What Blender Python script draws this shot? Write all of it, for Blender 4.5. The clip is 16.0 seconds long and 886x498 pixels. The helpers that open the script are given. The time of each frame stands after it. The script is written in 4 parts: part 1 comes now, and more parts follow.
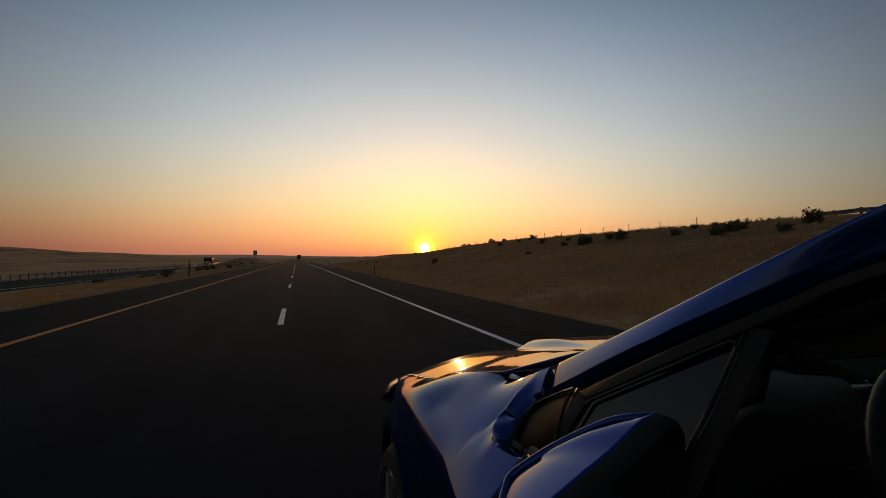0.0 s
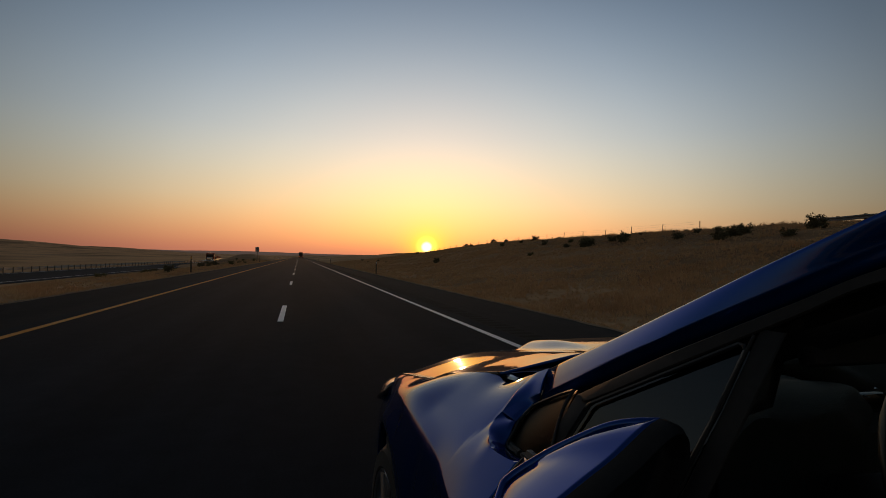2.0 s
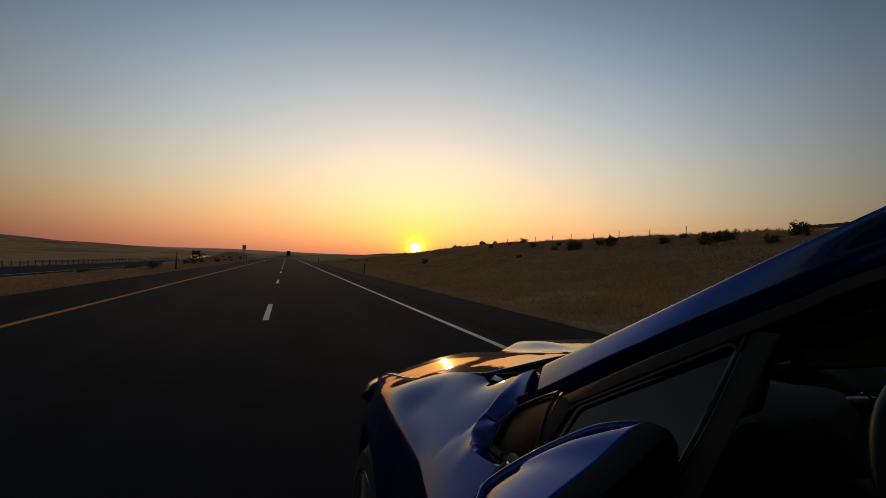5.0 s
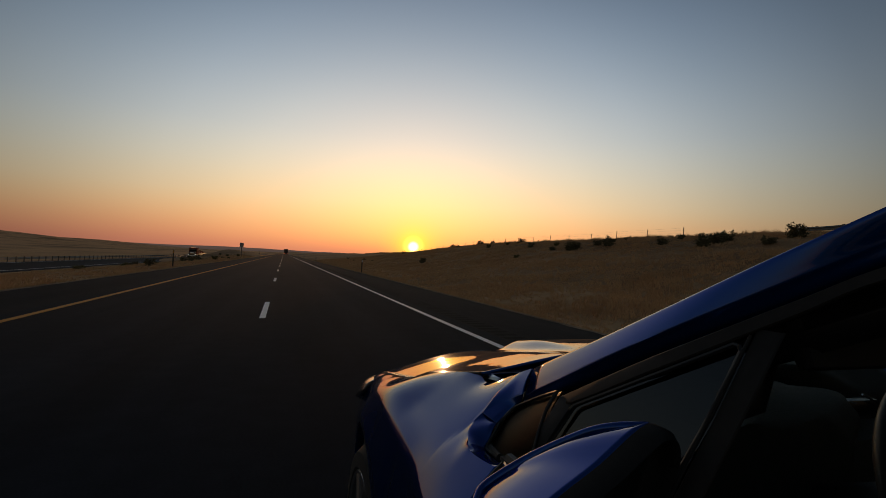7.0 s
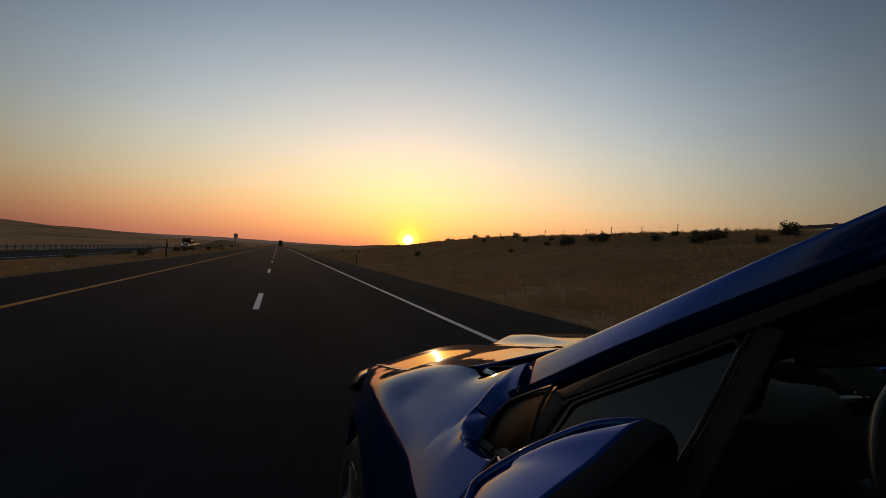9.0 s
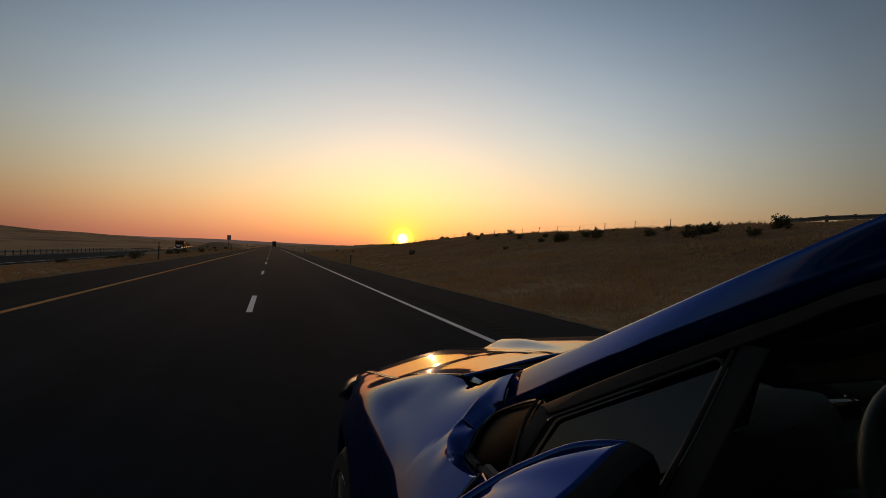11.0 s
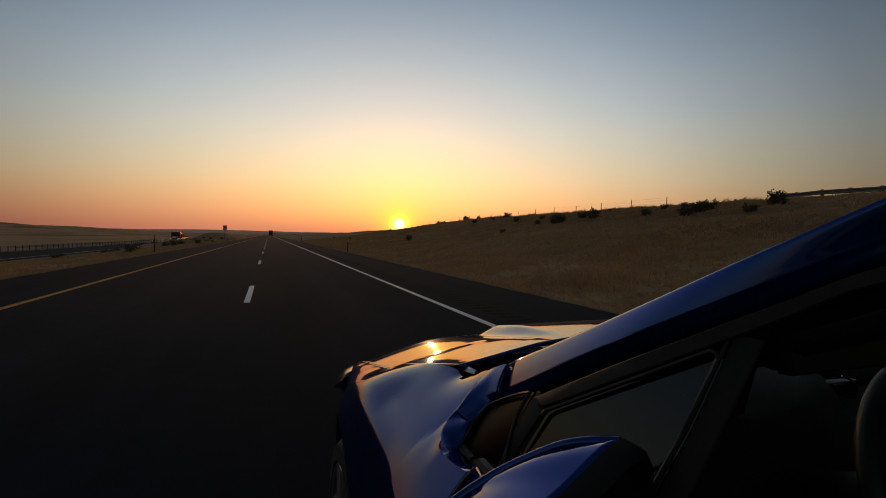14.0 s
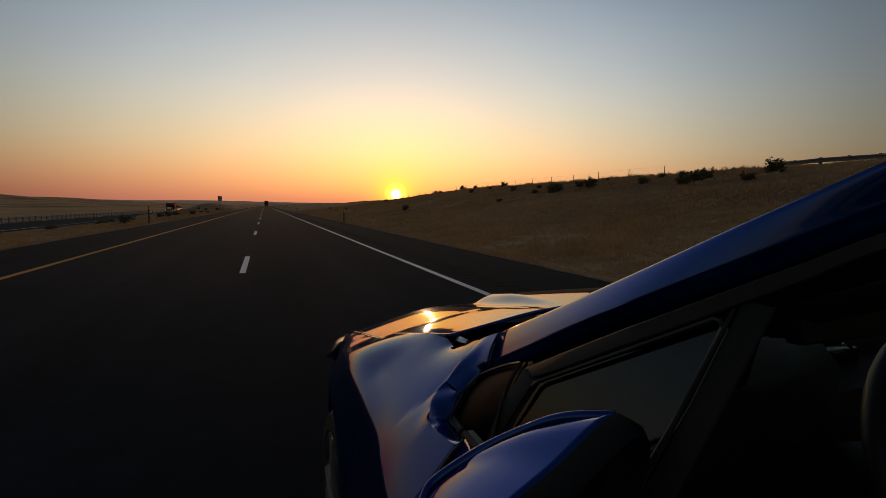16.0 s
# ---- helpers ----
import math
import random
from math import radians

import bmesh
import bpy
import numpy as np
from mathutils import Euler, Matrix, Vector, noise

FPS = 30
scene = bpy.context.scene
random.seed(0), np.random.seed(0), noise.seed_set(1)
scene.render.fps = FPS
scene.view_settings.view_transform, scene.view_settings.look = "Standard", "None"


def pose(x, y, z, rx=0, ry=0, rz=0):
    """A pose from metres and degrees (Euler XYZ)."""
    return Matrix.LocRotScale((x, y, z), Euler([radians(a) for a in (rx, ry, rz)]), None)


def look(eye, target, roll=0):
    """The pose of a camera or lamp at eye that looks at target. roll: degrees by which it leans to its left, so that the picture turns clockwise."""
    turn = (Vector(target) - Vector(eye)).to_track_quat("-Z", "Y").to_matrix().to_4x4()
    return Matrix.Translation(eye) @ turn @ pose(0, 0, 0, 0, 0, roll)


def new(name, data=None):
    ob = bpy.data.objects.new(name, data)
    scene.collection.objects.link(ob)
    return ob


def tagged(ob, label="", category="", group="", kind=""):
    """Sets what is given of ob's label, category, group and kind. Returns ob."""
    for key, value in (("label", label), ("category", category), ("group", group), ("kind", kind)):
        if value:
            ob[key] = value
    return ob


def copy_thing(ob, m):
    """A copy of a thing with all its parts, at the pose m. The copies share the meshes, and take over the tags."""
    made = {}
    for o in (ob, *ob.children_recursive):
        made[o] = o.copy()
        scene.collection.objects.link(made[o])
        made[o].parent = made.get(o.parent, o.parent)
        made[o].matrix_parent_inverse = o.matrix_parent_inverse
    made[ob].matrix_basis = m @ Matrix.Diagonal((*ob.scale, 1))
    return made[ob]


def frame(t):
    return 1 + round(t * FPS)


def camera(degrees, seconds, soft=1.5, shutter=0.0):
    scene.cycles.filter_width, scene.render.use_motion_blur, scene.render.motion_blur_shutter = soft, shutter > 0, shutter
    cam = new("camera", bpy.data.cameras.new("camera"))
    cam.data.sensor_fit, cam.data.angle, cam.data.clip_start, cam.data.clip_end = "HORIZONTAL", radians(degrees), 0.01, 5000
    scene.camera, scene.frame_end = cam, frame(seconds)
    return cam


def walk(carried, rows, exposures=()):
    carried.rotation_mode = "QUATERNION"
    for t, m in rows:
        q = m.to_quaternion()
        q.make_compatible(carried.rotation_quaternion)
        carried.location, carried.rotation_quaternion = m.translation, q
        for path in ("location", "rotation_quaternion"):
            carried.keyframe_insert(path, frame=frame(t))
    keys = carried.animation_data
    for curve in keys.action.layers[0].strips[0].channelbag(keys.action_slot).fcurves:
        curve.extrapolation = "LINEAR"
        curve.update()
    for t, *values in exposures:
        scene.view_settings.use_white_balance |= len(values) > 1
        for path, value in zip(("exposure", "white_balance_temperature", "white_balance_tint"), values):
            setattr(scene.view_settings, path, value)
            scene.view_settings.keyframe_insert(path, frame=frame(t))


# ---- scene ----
cam = camera(84.4, 16.0, soft=.45)
PATH = [
    (0.0, pose(-0.048, -0.064, 1.221, 91.31, -0.46, -16.67)),
    (0.5, pose(-0.048, -0.058, 1.206, 91.20, -1.13, -16.16)),
    (1.0, pose(-0.051, -0.067, 1.211, 91.22, -1.24, -16.10)),
    (1.5, pose(-0.038, -0.058, 1.221, 91.25, -1.26, -16.18)),
    (2.0, pose(-0.032, -0.039, 1.214, 91.28, -1.40, -16.46)),
    (2.5, pose(-0.028, -0.024, 1.202, 91.37, -1.51, -16.65)),
    (3.0, pose(-0.019, -0.010, 1.199, 91.29, -1.56, -17.02)),
    (3.5, pose(-0.013, -0.012, 1.211, 91.31, -1.49, -17.23)),
    (4.0, pose(-0.019, -0.022, 1.211, 91.32, -1.77, -17.52)),
    (6.5, pose(-0.008, 0.001, 1.195, 91.59, -2.79, -17.79)),
    (7.0, pose(-0.010, 0.000, 1.201, 91.38, -2.74, -18.06)),
    (7.5, pose(-0.012, 0.001, 1.194, 91.26, -3.02, -17.97)),
    (8.0, pose(-0.010, 0.004, 1.196, 90.94, -3.31, -18.11)),
    (8.5, pose(-0.001, 0.011, 1.202, 90.69, -3.47, -18.34)),
    (9.0, pose(-0.008, 0.011, 1.199, 90.65, -3.48, -18.67)),
    (11.5, pose(0.023, 0.024, 1.228, 90.41, -2.30, -19.43)),
    (12.0, pose(0.024, 0.020, 1.230, 90.28, -2.09, -19.53)),
    (12.5, pose(0.035, 0.036, 1.222, 90.01, -1.77, -19.51)),
    (13.0, pose(0.046, 0.049, 1.220, 89.73, -1.32, -19.54)),
    (13.5, pose(0.032, 0.036, 1.224, 89.12, -1.32, -19.62)),
    (14.0, pose(0.040, 0.038, 1.234, 88.65, -0.97, -19.63)),
    (14.5, pose(0.047, 0.040, 1.244, 87.96, -0.74, -19.68)),
    (15.0, pose(0.050, 0.044, 1.240, 87.01, -0.72, -19.74)),
    (15.5, pose(0.068, 0.065, 1.237, 86.08, -0.48, -19.85)),
    (16.0, pose(0.070, 0.076, 1.224, 85.14, -0.74, -20.01)),
]
walk(cam, PATH)

# ---- sky and sun ----
SUN_AZ, SUN_EL = radians(14.5), radians(1.45)
SUN_DIR = Vector((math.sin(SUN_AZ) * math.cos(SUN_EL), math.cos(SUN_AZ) * math.cos(SUN_EL), math.sin(SUN_EL)))


def ramp(nt, stops, interp="LINEAR"):
    node = nt.nodes.new("ShaderNodeValToRGB")
    node.color_ramp.interpolation = interp
    el = node.color_ramp.elements
    while len(el) > 1:
        el.remove(el[-1])
    el[0].position, el[0].color = stops[0][0], (*stops[0][1], 1)
    for p, c in stops[1:]:
        e = el.new(p)
        e.color = (*c, 1)
    return node


def grey(v):
    return (v, v, v)


def build_world():
    world = bpy.data.worlds.new("dusk_sky")
    scene.world = world
    world.use_nodes = True
    nt = world.node_tree
    nt.nodes.clear()
    L = nt.links.new
    out = nt.nodes.new("ShaderNodeOutputWorld")
    bg = nt.nodes.new("ShaderNodeBackground")
    L(bg.outputs[0], out.inputs[0])
    tc = nt.nodes.new("ShaderNodeTexCoord")
    norm = nt.nodes.new("ShaderNodeVectorMath")
    norm.operation = "NORMALIZE"
    L(tc.outputs["Generated"], norm.inputs[0])
    sep = nt.nodes.new("ShaderNodeSeparateXYZ")
    L(norm.outputs[0], sep.inputs[0])
    elev = ramp(nt, [(0.0, (.60, .20, .122)), (.03, (.69, .272, .150)), (.07, (.745, .425, .216)), (.11, (.715, .545, .325)),
                     (.17, (.635, .608, .478)), (.24, (.515, .573, .575)), (.35, (.328, .425, .502)), (.47, (.164, .252, .352)),
                     (.7, (.09, .13, .19)), (1.0, (.05, .075, .12))], "B_SPLINE")
    L(sep.outputs[2], elev.inputs[0])
    dot = nt.nodes.new("ShaderNodeVectorMath")
    dot.operation = "DOT_PRODUCT"
    dot.inputs[1].default_value = SUN_DIR
    L(norm.outputs[0], dot.inputs[0])
    ang = nt.nodes.new("ShaderNodeMath")
    ang.operation = "ARCCOSINE"
    ang.use_clamp = False
    L(dot.outputs["Value"], ang.inputs[0])
    part_pi = nt.nodes.new("ShaderNodeMath")
    part_pi.operation = "DIVIDE"
    part_pi.inputs[1].default_value = math.pi
    L(ang.outputs[0], part_pi.inputs[0])
    d = 1 / 180
    fall = ramp(nt, [(0, grey(1.0)), (12 * d, grey(1.0)), (20 * d, grey(.92)), (28 * d, (.735, .752, .79)), (36 * d, (.485, .515, .57)), (46 * d, (.240, .264, .310)), (54 * d, (.140, .156, .190)), (60 * d, (.150, .165, .19)), (90 * d, grey(.19)), (1, grey(.18))])
    L(part_pi.outputs[0], fall.inputs[0])
    mul = nt.nodes.new("ShaderNodeMix")
    mul.data_type, mul.blend_type = "RGBA", "MULTIPLY"
    mul.inputs[0].default_value = 1
    L(elev.outputs[0], mul.inputs[6])
    L(fall.outputs[0], mul.inputs[7])
    halo = ramp(nt, [(0, grey(1)), (1.2 * d, grey(.72)), (2.4 * d, grey(.27)), (4.0 * d, grey(.060)), (6.5 * d, grey(.008)), (10 * d, grey(0))])
    L(part_pi.outputs[0], halo.inputs[0])
    mix = nt.nodes.new("ShaderNodeMix")
    mix.data_type = "RGBA"
    mix.inputs[7].default_value = (1.0, .69, .08, 1)
    L(halo.outputs[0], mix.inputs[0])
    L(mul.outputs[2], mix.inputs[6])
    disc = ramp(nt, [(0, (8, 5.0, 2.2)), (.40 * d, (7, 4.2, 1.6)), (.62 * d, (1.2, .55, .10)), (.95 * d, (.2, .05, 0)), (1.6 * d, (0, 0, 0))])
    L(part_pi.outputs[0], disc.inputs[0])
    add = nt.nodes.new("ShaderNodeMix")
    add.data_type, add.blend_type, add.clamp_result = "RGBA", "ADD", False
    add.inputs[0].default_value = 1
    L(mix.outputs[2], add.inputs[6])
    L(disc.outputs[0], add.inputs[7])
    sky = nt.nodes.new("ShaderNodeTexSky")
    sky.sky_type = "NISHITA"
    sky.sun_disc = False
    sky.sun_elevation, sky.sun_rotation = SUN_EL, SUN_AZ
    sky.dust_density = 3.0
    weak = nt.nodes.new("ShaderNodeMix")
    weak.data_type, weak.blend_type = "RGBA", "ADD"
    weak.inputs[0].default_value = 0.05
    L(add.outputs[2], weak.inputs[6])
    L(sky.outputs[0], weak.inputs[7])
    L(weak.outputs[2], bg.inputs[0])
    bg.inputs[1].default_value = 1.0


build_world()
sun_data = bpy.data.lights.new("sun", "SUN")
sun_data.energy, sun_data.angle, sun_data.color = .5, radians(.6), (1.0, .50, .20)
sun = new("sun", sun_data)
sun.matrix_world = look(SUN_DIR * 100, (0, 0, 0))


# ---- materials ----
def mat(name, col, rough=.6, metal=0.0, col2=None, scale=20.0, bump=0.0, bscale=None, coat=0.0, spec=.5, detail=6.0, stretch=(1, 1, 1), island=0.0):
    """A surface with two scales of colour variation and fine relief."""
    m = bpy.data.materials.new(name)
    m.use_nodes = True
    nt = m.node_tree
    b = nt.nodes["Principled BSDF"]
    L = nt.links.new
    b.inputs["Roughness"].default_value, b.inputs["Metallic"].default_value = rough, metal
    b.inputs["Coat Weight"].default_value, b.inputs["Coat Roughness"].default_value = coat, .03
    b.inputs["Specular IOR Level"].default_value = spec
    b.inputs["Base Color"].default_value = (*col, 1)
    if col2 or bump:
        tc = nt.nodes.new("ShaderNodeTexCoord")
        mp = nt.nodes.new("ShaderNodeMapping")
        mp.inputs["Scale"].default_value = stretch
        L(tc.outputs["Object"], mp.inputs[0])
    if col2:
        n1 = nt.nodes.new("ShaderNodeTexNoise")
        n1.inputs["Scale"].default_value, n1.inputs["Detail"].default_value = scale, detail
        n2 = nt.nodes.new("ShaderNodeTexNoise")
        n2.inputs["Scale"].default_value, n2.inputs["Detail"].default_value = scale / 14, 4
        L(mp.outputs[0], n1.inputs[0])
        L(mp.outputs[0], n2.inputs[0])
        av = nt.nodes.new("ShaderNodeMath")
        av.operation = "MULTIPLY_ADD"
        av.inputs[1].default_value = .55
        L(n1.outputs[0], av.inputs[0])
        half = nt.nodes.new("ShaderNodeMath")
        half.operation = "MULTIPLY"
        half.inputs[1].default_value = .45
        L(n2.outputs[0], half.inputs[0])
        L(half.outputs[0], av.inputs[2])
        fac = av.outputs[0]
        if island:
            geo = nt.nodes.new("ShaderNodeNewGeometry")
            mi = nt.nodes.new("ShaderNodeMath")
            mi.operation = "MULTIPLY_ADD"
            mi.inputs[1].default_value = island
            L(geo.outputs["Random Per Island"], mi.inputs[0])
            L(fac, mi.inputs[2])
            sb = nt.nodes.new("ShaderNodeMath")
            sb.operation = "SUBTRACT"
            sb.inputs[1].default_value = island / 2
            L(mi.outputs[0], sb.inputs[0])
            fac = sb.outputs[0]
        rp = ramp(nt, [(.3, col), (.7, col2)])
        L(fac, rp.inputs[0])
        L(rp.outputs[0], b.inputs["Base Color"])
    if bump:
        nb = nt.nodes.new("ShaderNodeTexNoise")
        nb.inputs["Scale"].default_value, nb.inputs["Detail"].default_value = bscale or scale, 5
        L(mp.outputs[0], nb.inputs[0])
        bp = nt.nodes.new("ShaderNodeBump")
        bp.inputs["Strength"].default_value = bump
        bp.inputs["Distance"].default_value = .02
        L(nb.outputs[0], bp.inputs["Height"])
        L(bp.outputs[0], b.inputs["Normal"])
    return m


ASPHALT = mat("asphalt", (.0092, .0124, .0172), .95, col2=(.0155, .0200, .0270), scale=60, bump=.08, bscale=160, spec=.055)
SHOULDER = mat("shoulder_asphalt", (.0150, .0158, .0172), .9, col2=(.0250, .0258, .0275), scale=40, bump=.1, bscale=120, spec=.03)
WHITE_LINE = mat("white_line_paint", (.76, .76, .76), .5, col2=(.92, .92, .92), scale=25, bump=.2, bscale=120, spec=.5)
YELLOW_LINE = mat("yellow_line_paint", (.58, .24, .03), .7, col2=(.72, .33, .05), scale=25, bump=.2, bscale=120, spec=.2)
DRY_GRASS = mat("dry_grass_ground", (.44, .238, .117), 1.0, col2=(.76, .465, .235), scale=.9, bump=.6, bscale=5, spec=.05)
PAINT = mat("blue_car_paint", (.0006, .048, .255), .29, .84, coat=1.0, spec=0.0)
PAINT.node_tree.nodes["Principled BSDF"].inputs["Specular Tint"].default_value = (.0, .012, .05, 1)
PAINT.node_tree.nodes["Principled BSDF"].inputs["Coat IOR"].default_value = 1.48
BLACK = mat("black_plastic", (.010, .010, .011), .5, col2=(.014, .014, .015), scale=80, bump=.03, bscale=700)
SATIN = mat("satin_black_frame", (.030, .028, .027), .8, col2=(.044, .041, .039), scale=60, spec=.12)
GLOSS = mat("gloss_black_trim", (.006, .006, .007), .18)
RUBBER = mat("tyre_rubber", (.014, .014, .014), .85, col2=(.022, .022, .022), scale=40)
ALLOY = mat("alloy_rim", (.42, .42, .44), .3, .9)
CHROME = mat("bright_metal", (.6, .6, .6), .2, 1.0)
HOUSING = mat("mirror_housing_plastic", (.006, .006, .006), .7, col2=(.010, .010, .010), scale=80, bump=.03, bscale=700, spec=.15)
INTERIOR = mat("interior_plastic", (.016, .021, .021), .6, col2=(.026, .032, .032), scale=60, bump=.15, bscale=300, spec=.24)
GALV = mat("galvanised_steel", (.16, .16, .16), .6, .4, col2=(.25, .25, .25), scale=12)


def add_fields(m):
    """Broad darker sage and stubble patches over the land."""
    nt = m.node_tree
    b = nt.nodes["Principled BSDF"]
    L = nt.links.new
    old = b.inputs["Base Color"].links[0].from_socket
    tc = nt.nodes.new("ShaderNodeTexCoord")
    mp = nt.nodes.new("ShaderNodeMapping")
    mp.inputs["Scale"].default_value = (.0065, .0028, .01)
    L(tc.outputs["Object"], mp.inputs[0])
    n = nt.nodes.new("ShaderNodeTexNoise")
    n.inputs["Scale"].default_value, n.inputs["Detail"].default_value, n.inputs["Roughness"].default_value = 1.0, 7, .62
    L(mp.outputs[0], n.inputs[0])
    r = ramp(nt, [(.40, (.26, .24, .22)), (.465, (.85, .82, .8)), (.53, (1, .95, .9)), (.565, (.50, .46, .42)), (.62, (.24, .22, .20))])
    L(n.outputs[0], r.inputs[0])
    mix = nt.nodes.new("ShaderNodeMix")
    mix.data_type, mix.blend_type = "RGBA", "MULTIPLY"
    mix.inputs[0].default_value = .78
    L(old, mix.inputs[6])
    L(r.outputs[0], mix.inputs[7])
    L(mix.outputs[2], b.inputs["Base Color"])


add_fields(DRY_GRASS)


def add_lane_wear(m):
    """Faint long bands worn and stained along the lanes, and dark sealed cracks."""
    nt = m.node_tree
    b = nt.nodes["Principled BSDF"]
    L = nt.links.new
    last = b.inputs["Base Color"].links[0].from_socket
    tc = nt.nodes.new("ShaderNodeTexCoord")
    for scale, stretch, stops in ((1.1, (1, .012, 1), [(.34, grey(.78)), (.66, grey(1.32))]), (.9, (1, .35, 1), [(.30, grey(.86)), (.70, grey(1.12))])):
        mp = nt.nodes.new("ShaderNodeMapping")
        mp.inputs["Scale"].default_value = stretch
        L(tc.outputs["Object"], mp.inputs[0])
        n = nt.nodes.new("ShaderNodeTexNoise")
        n.inputs["Scale"].default_value, n.inputs["Detail"].default_value = scale, 4
        L(mp.outputs[0], n.inputs[0])
        r = ramp(nt, [(p, tuple(v / 1.4 for v in c)) for p, c in stops])
        L(n.outputs[0], r.inputs[0])
        up = nt.nodes.new("ShaderNodeVectorMath")
        up.operation = "MULTIPLY"
        L(last, up.inputs[0])
        L(r.outputs[0], up.inputs[1])
        grow = nt.nodes.new("ShaderNodeVectorMath")
        grow.operation = "SCALE"
        grow.inputs["Scale"].default_value = 1.4
        L(up.outputs[0], grow.inputs[0])
        last = grow.outputs[0]
    L(last, b.inputs["Base Color"])


add_lane_wear(ASPHALT)
add_lane_wear(SHOULDER)


def glass_mat(name, tint, rough=0.0, ior=1.45):
    m = bpy.data.materials.new(name)
    m.use_nodes = True
    b = m.node_tree.nodes["Principled BSDF"]
    b.inputs["Base Color"].default_value = (*tint, 1)
    b.inputs["Roughness"].default_value = rough
    b.inputs["Transmission Weight"].default_value = 1.0
    b.inputs["IOR"].default_value = ior
    return m


GLASS = glass_mat("clear_glass", (.62, .70, .68))
PRIVACY = glass_mat("dark_quarter_glass", (.010, .008, .007), .32, ior=1.065)
TINTED = glass_mat("tinted_glass", (.020, .018, .015), ior=1.58)


# ---- mesh tools ----
def part(name, bm, material, parent=None, label="", smooth=True):
    """Links a bmesh as one mesh object, under a thing or a part."""
    me = bpy.data.meshes.new(name)
    bmesh.ops.recalc_face_normals(bm, faces=bm.faces)
    bm.to_mesh(me)
    bm.free()
    me.materials.append(material)
    if smooth:
        for p in me.polygons:
            p.use_smooth = True
        me.set_sharp_from_angle(angle=radians(38))
    ob = new(name, me)
    if parent:
        ob.parent = parent
    if label:
        tagged(ob, label)
    return ob


def thing(name, loc, label, category, group="", kind=""):
    ob = new(name)
    ob.location = loc
    ob.empty_display_size = .2
    return tagged(ob, label, category, group, kind)


def add_box(bm, lo, hi, bevel=0.0):
    vs = [bm.verts.new((x, y, z)) for x in (lo[0], hi[0]) for y in (lo[1], hi[1]) for z in (lo[2], hi[2])]
    fs = [bm.faces.new([vs[i] for i in q]) for q in ((0, 1, 3, 2), (4, 6, 7, 5), (0, 4, 5, 1), (2, 3, 7, 6), (0, 2, 6, 4), (1, 5, 7, 3))]
    if bevel:
        es = list({e for f in fs for e in f.edges})
        bmesh.ops.bevel(bm, geom=es, offset=bevel, segments=2, affect="EDGES", profile=.6)
    return bm


def box(lo, hi, bevel=0.0):
    return add_box(bmesh.new(), lo, hi, bevel)


def add_grid(bm, rows):
    vs = [[bm.verts.new(p) for p in r] for r in rows]
    for a, b in zip(vs, vs[1:]):
        for i in range(len(a) - 1):
            bm.faces.new((a[i], a[i + 1], b[i + 1], b[i]))
    return vs


def spline(pts, n):
    """n + 1 points along a Catmull-Rom curve through pts."""
    p = np.array(pts, float)
    d = np.r_[0, np.cumsum(np.maximum(np.linalg.norm(np.diff(p, axis=0), axis=1), 1e-6) ** .5)]
    t = np.linspace(0, d[-1], n + 1)
    m = np.zeros_like(p)
    for i in range(len(p)):
        a, b = max(i - 1, 0), min(i + 1, len(p) - 1)
        m[i] = (p[b] - p[a]) / (d[b] - d[a])
    out = []
    for v in t:
        i = min(int(np.searchsorted(d, v, "right")) - 1, len(p) - 2)
        h = d[i + 1] - d[i]
        u = (v - d[i]) / h
        out.append((2 * u ** 3 - 3 * u ** 2 + 1) * p[i] + (u ** 3 - 2 * u ** 2 + u) * h * m[i] + (-2 * u ** 3 + 3 * u ** 2) * p[i + 1] + (u ** 3 - u ** 2) * h * m[i + 1])
    return np.array(out)


def patch(ctrl, nu=24, nv=24):
    """A smooth surface through rows of points."""
    rows = [spline(r, nv) for r in ctrl]
    cols = [spline([r[j] for r in rows], nu) for j in range(nv + 1)]
    return [[cols[j][i] for j in range(nv + 1)] for i in range(nu + 1)]


def smooth01(v):
    v = min(max(v, 0.0), 1.0)
    return v * v * (3 - 2 * v)


def interp(v, xs, ys):
    return float(np.interp(v, xs, ys))


def tube(bm, pts, r, seg=8, closed=False):
    pts = [Vector(p) for p in pts]
    rings = []
    n = len(pts)
    for i, p in enumerate(pts):
        a = pts[(i - 1) % n] if closed or i else p
        b = pts[(i + 1) % n] if closed or i < n - 1 else p
        d = (b - a).normalized()
        u = d.cross(Vector((0, 0, 1)))
        if u.length < .05:
            u = d.cross(Vector((0, 1, 0)))
        u.normalize()
        w = d.cross(u)
        rr = r[i] if isinstance(r, (list, tuple)) else r
        rings.append([bm.verts.new(p + (u * math.cos(k) + w * math.sin(k)) * rr) for k in [2 * math.pi * s / seg for s in range(seg)]])
    for i in range(n if closed else n - 1):
        a, b = rings[i], rings[(i + 1) % n]
        for s in range(seg):
            bm.faces.new((a[s], a[(s + 1) % seg], b[(s + 1) % seg], b[s]))
    if not closed:
        bm.faces.new(rings[0])
        bm.faces.new(rings[-1][::-1])


# ---- ground and roads ----
X_YELLOW, X_DASH, X_WHITE = -3.905, -0.322, 3.034
X_LEFT, X_RIGHT = -6.25, 5.60


def rough(x, y, s, seed=0.0):
    return noise.noise(Vector((x * s + seed, y * s - seed, seed)))


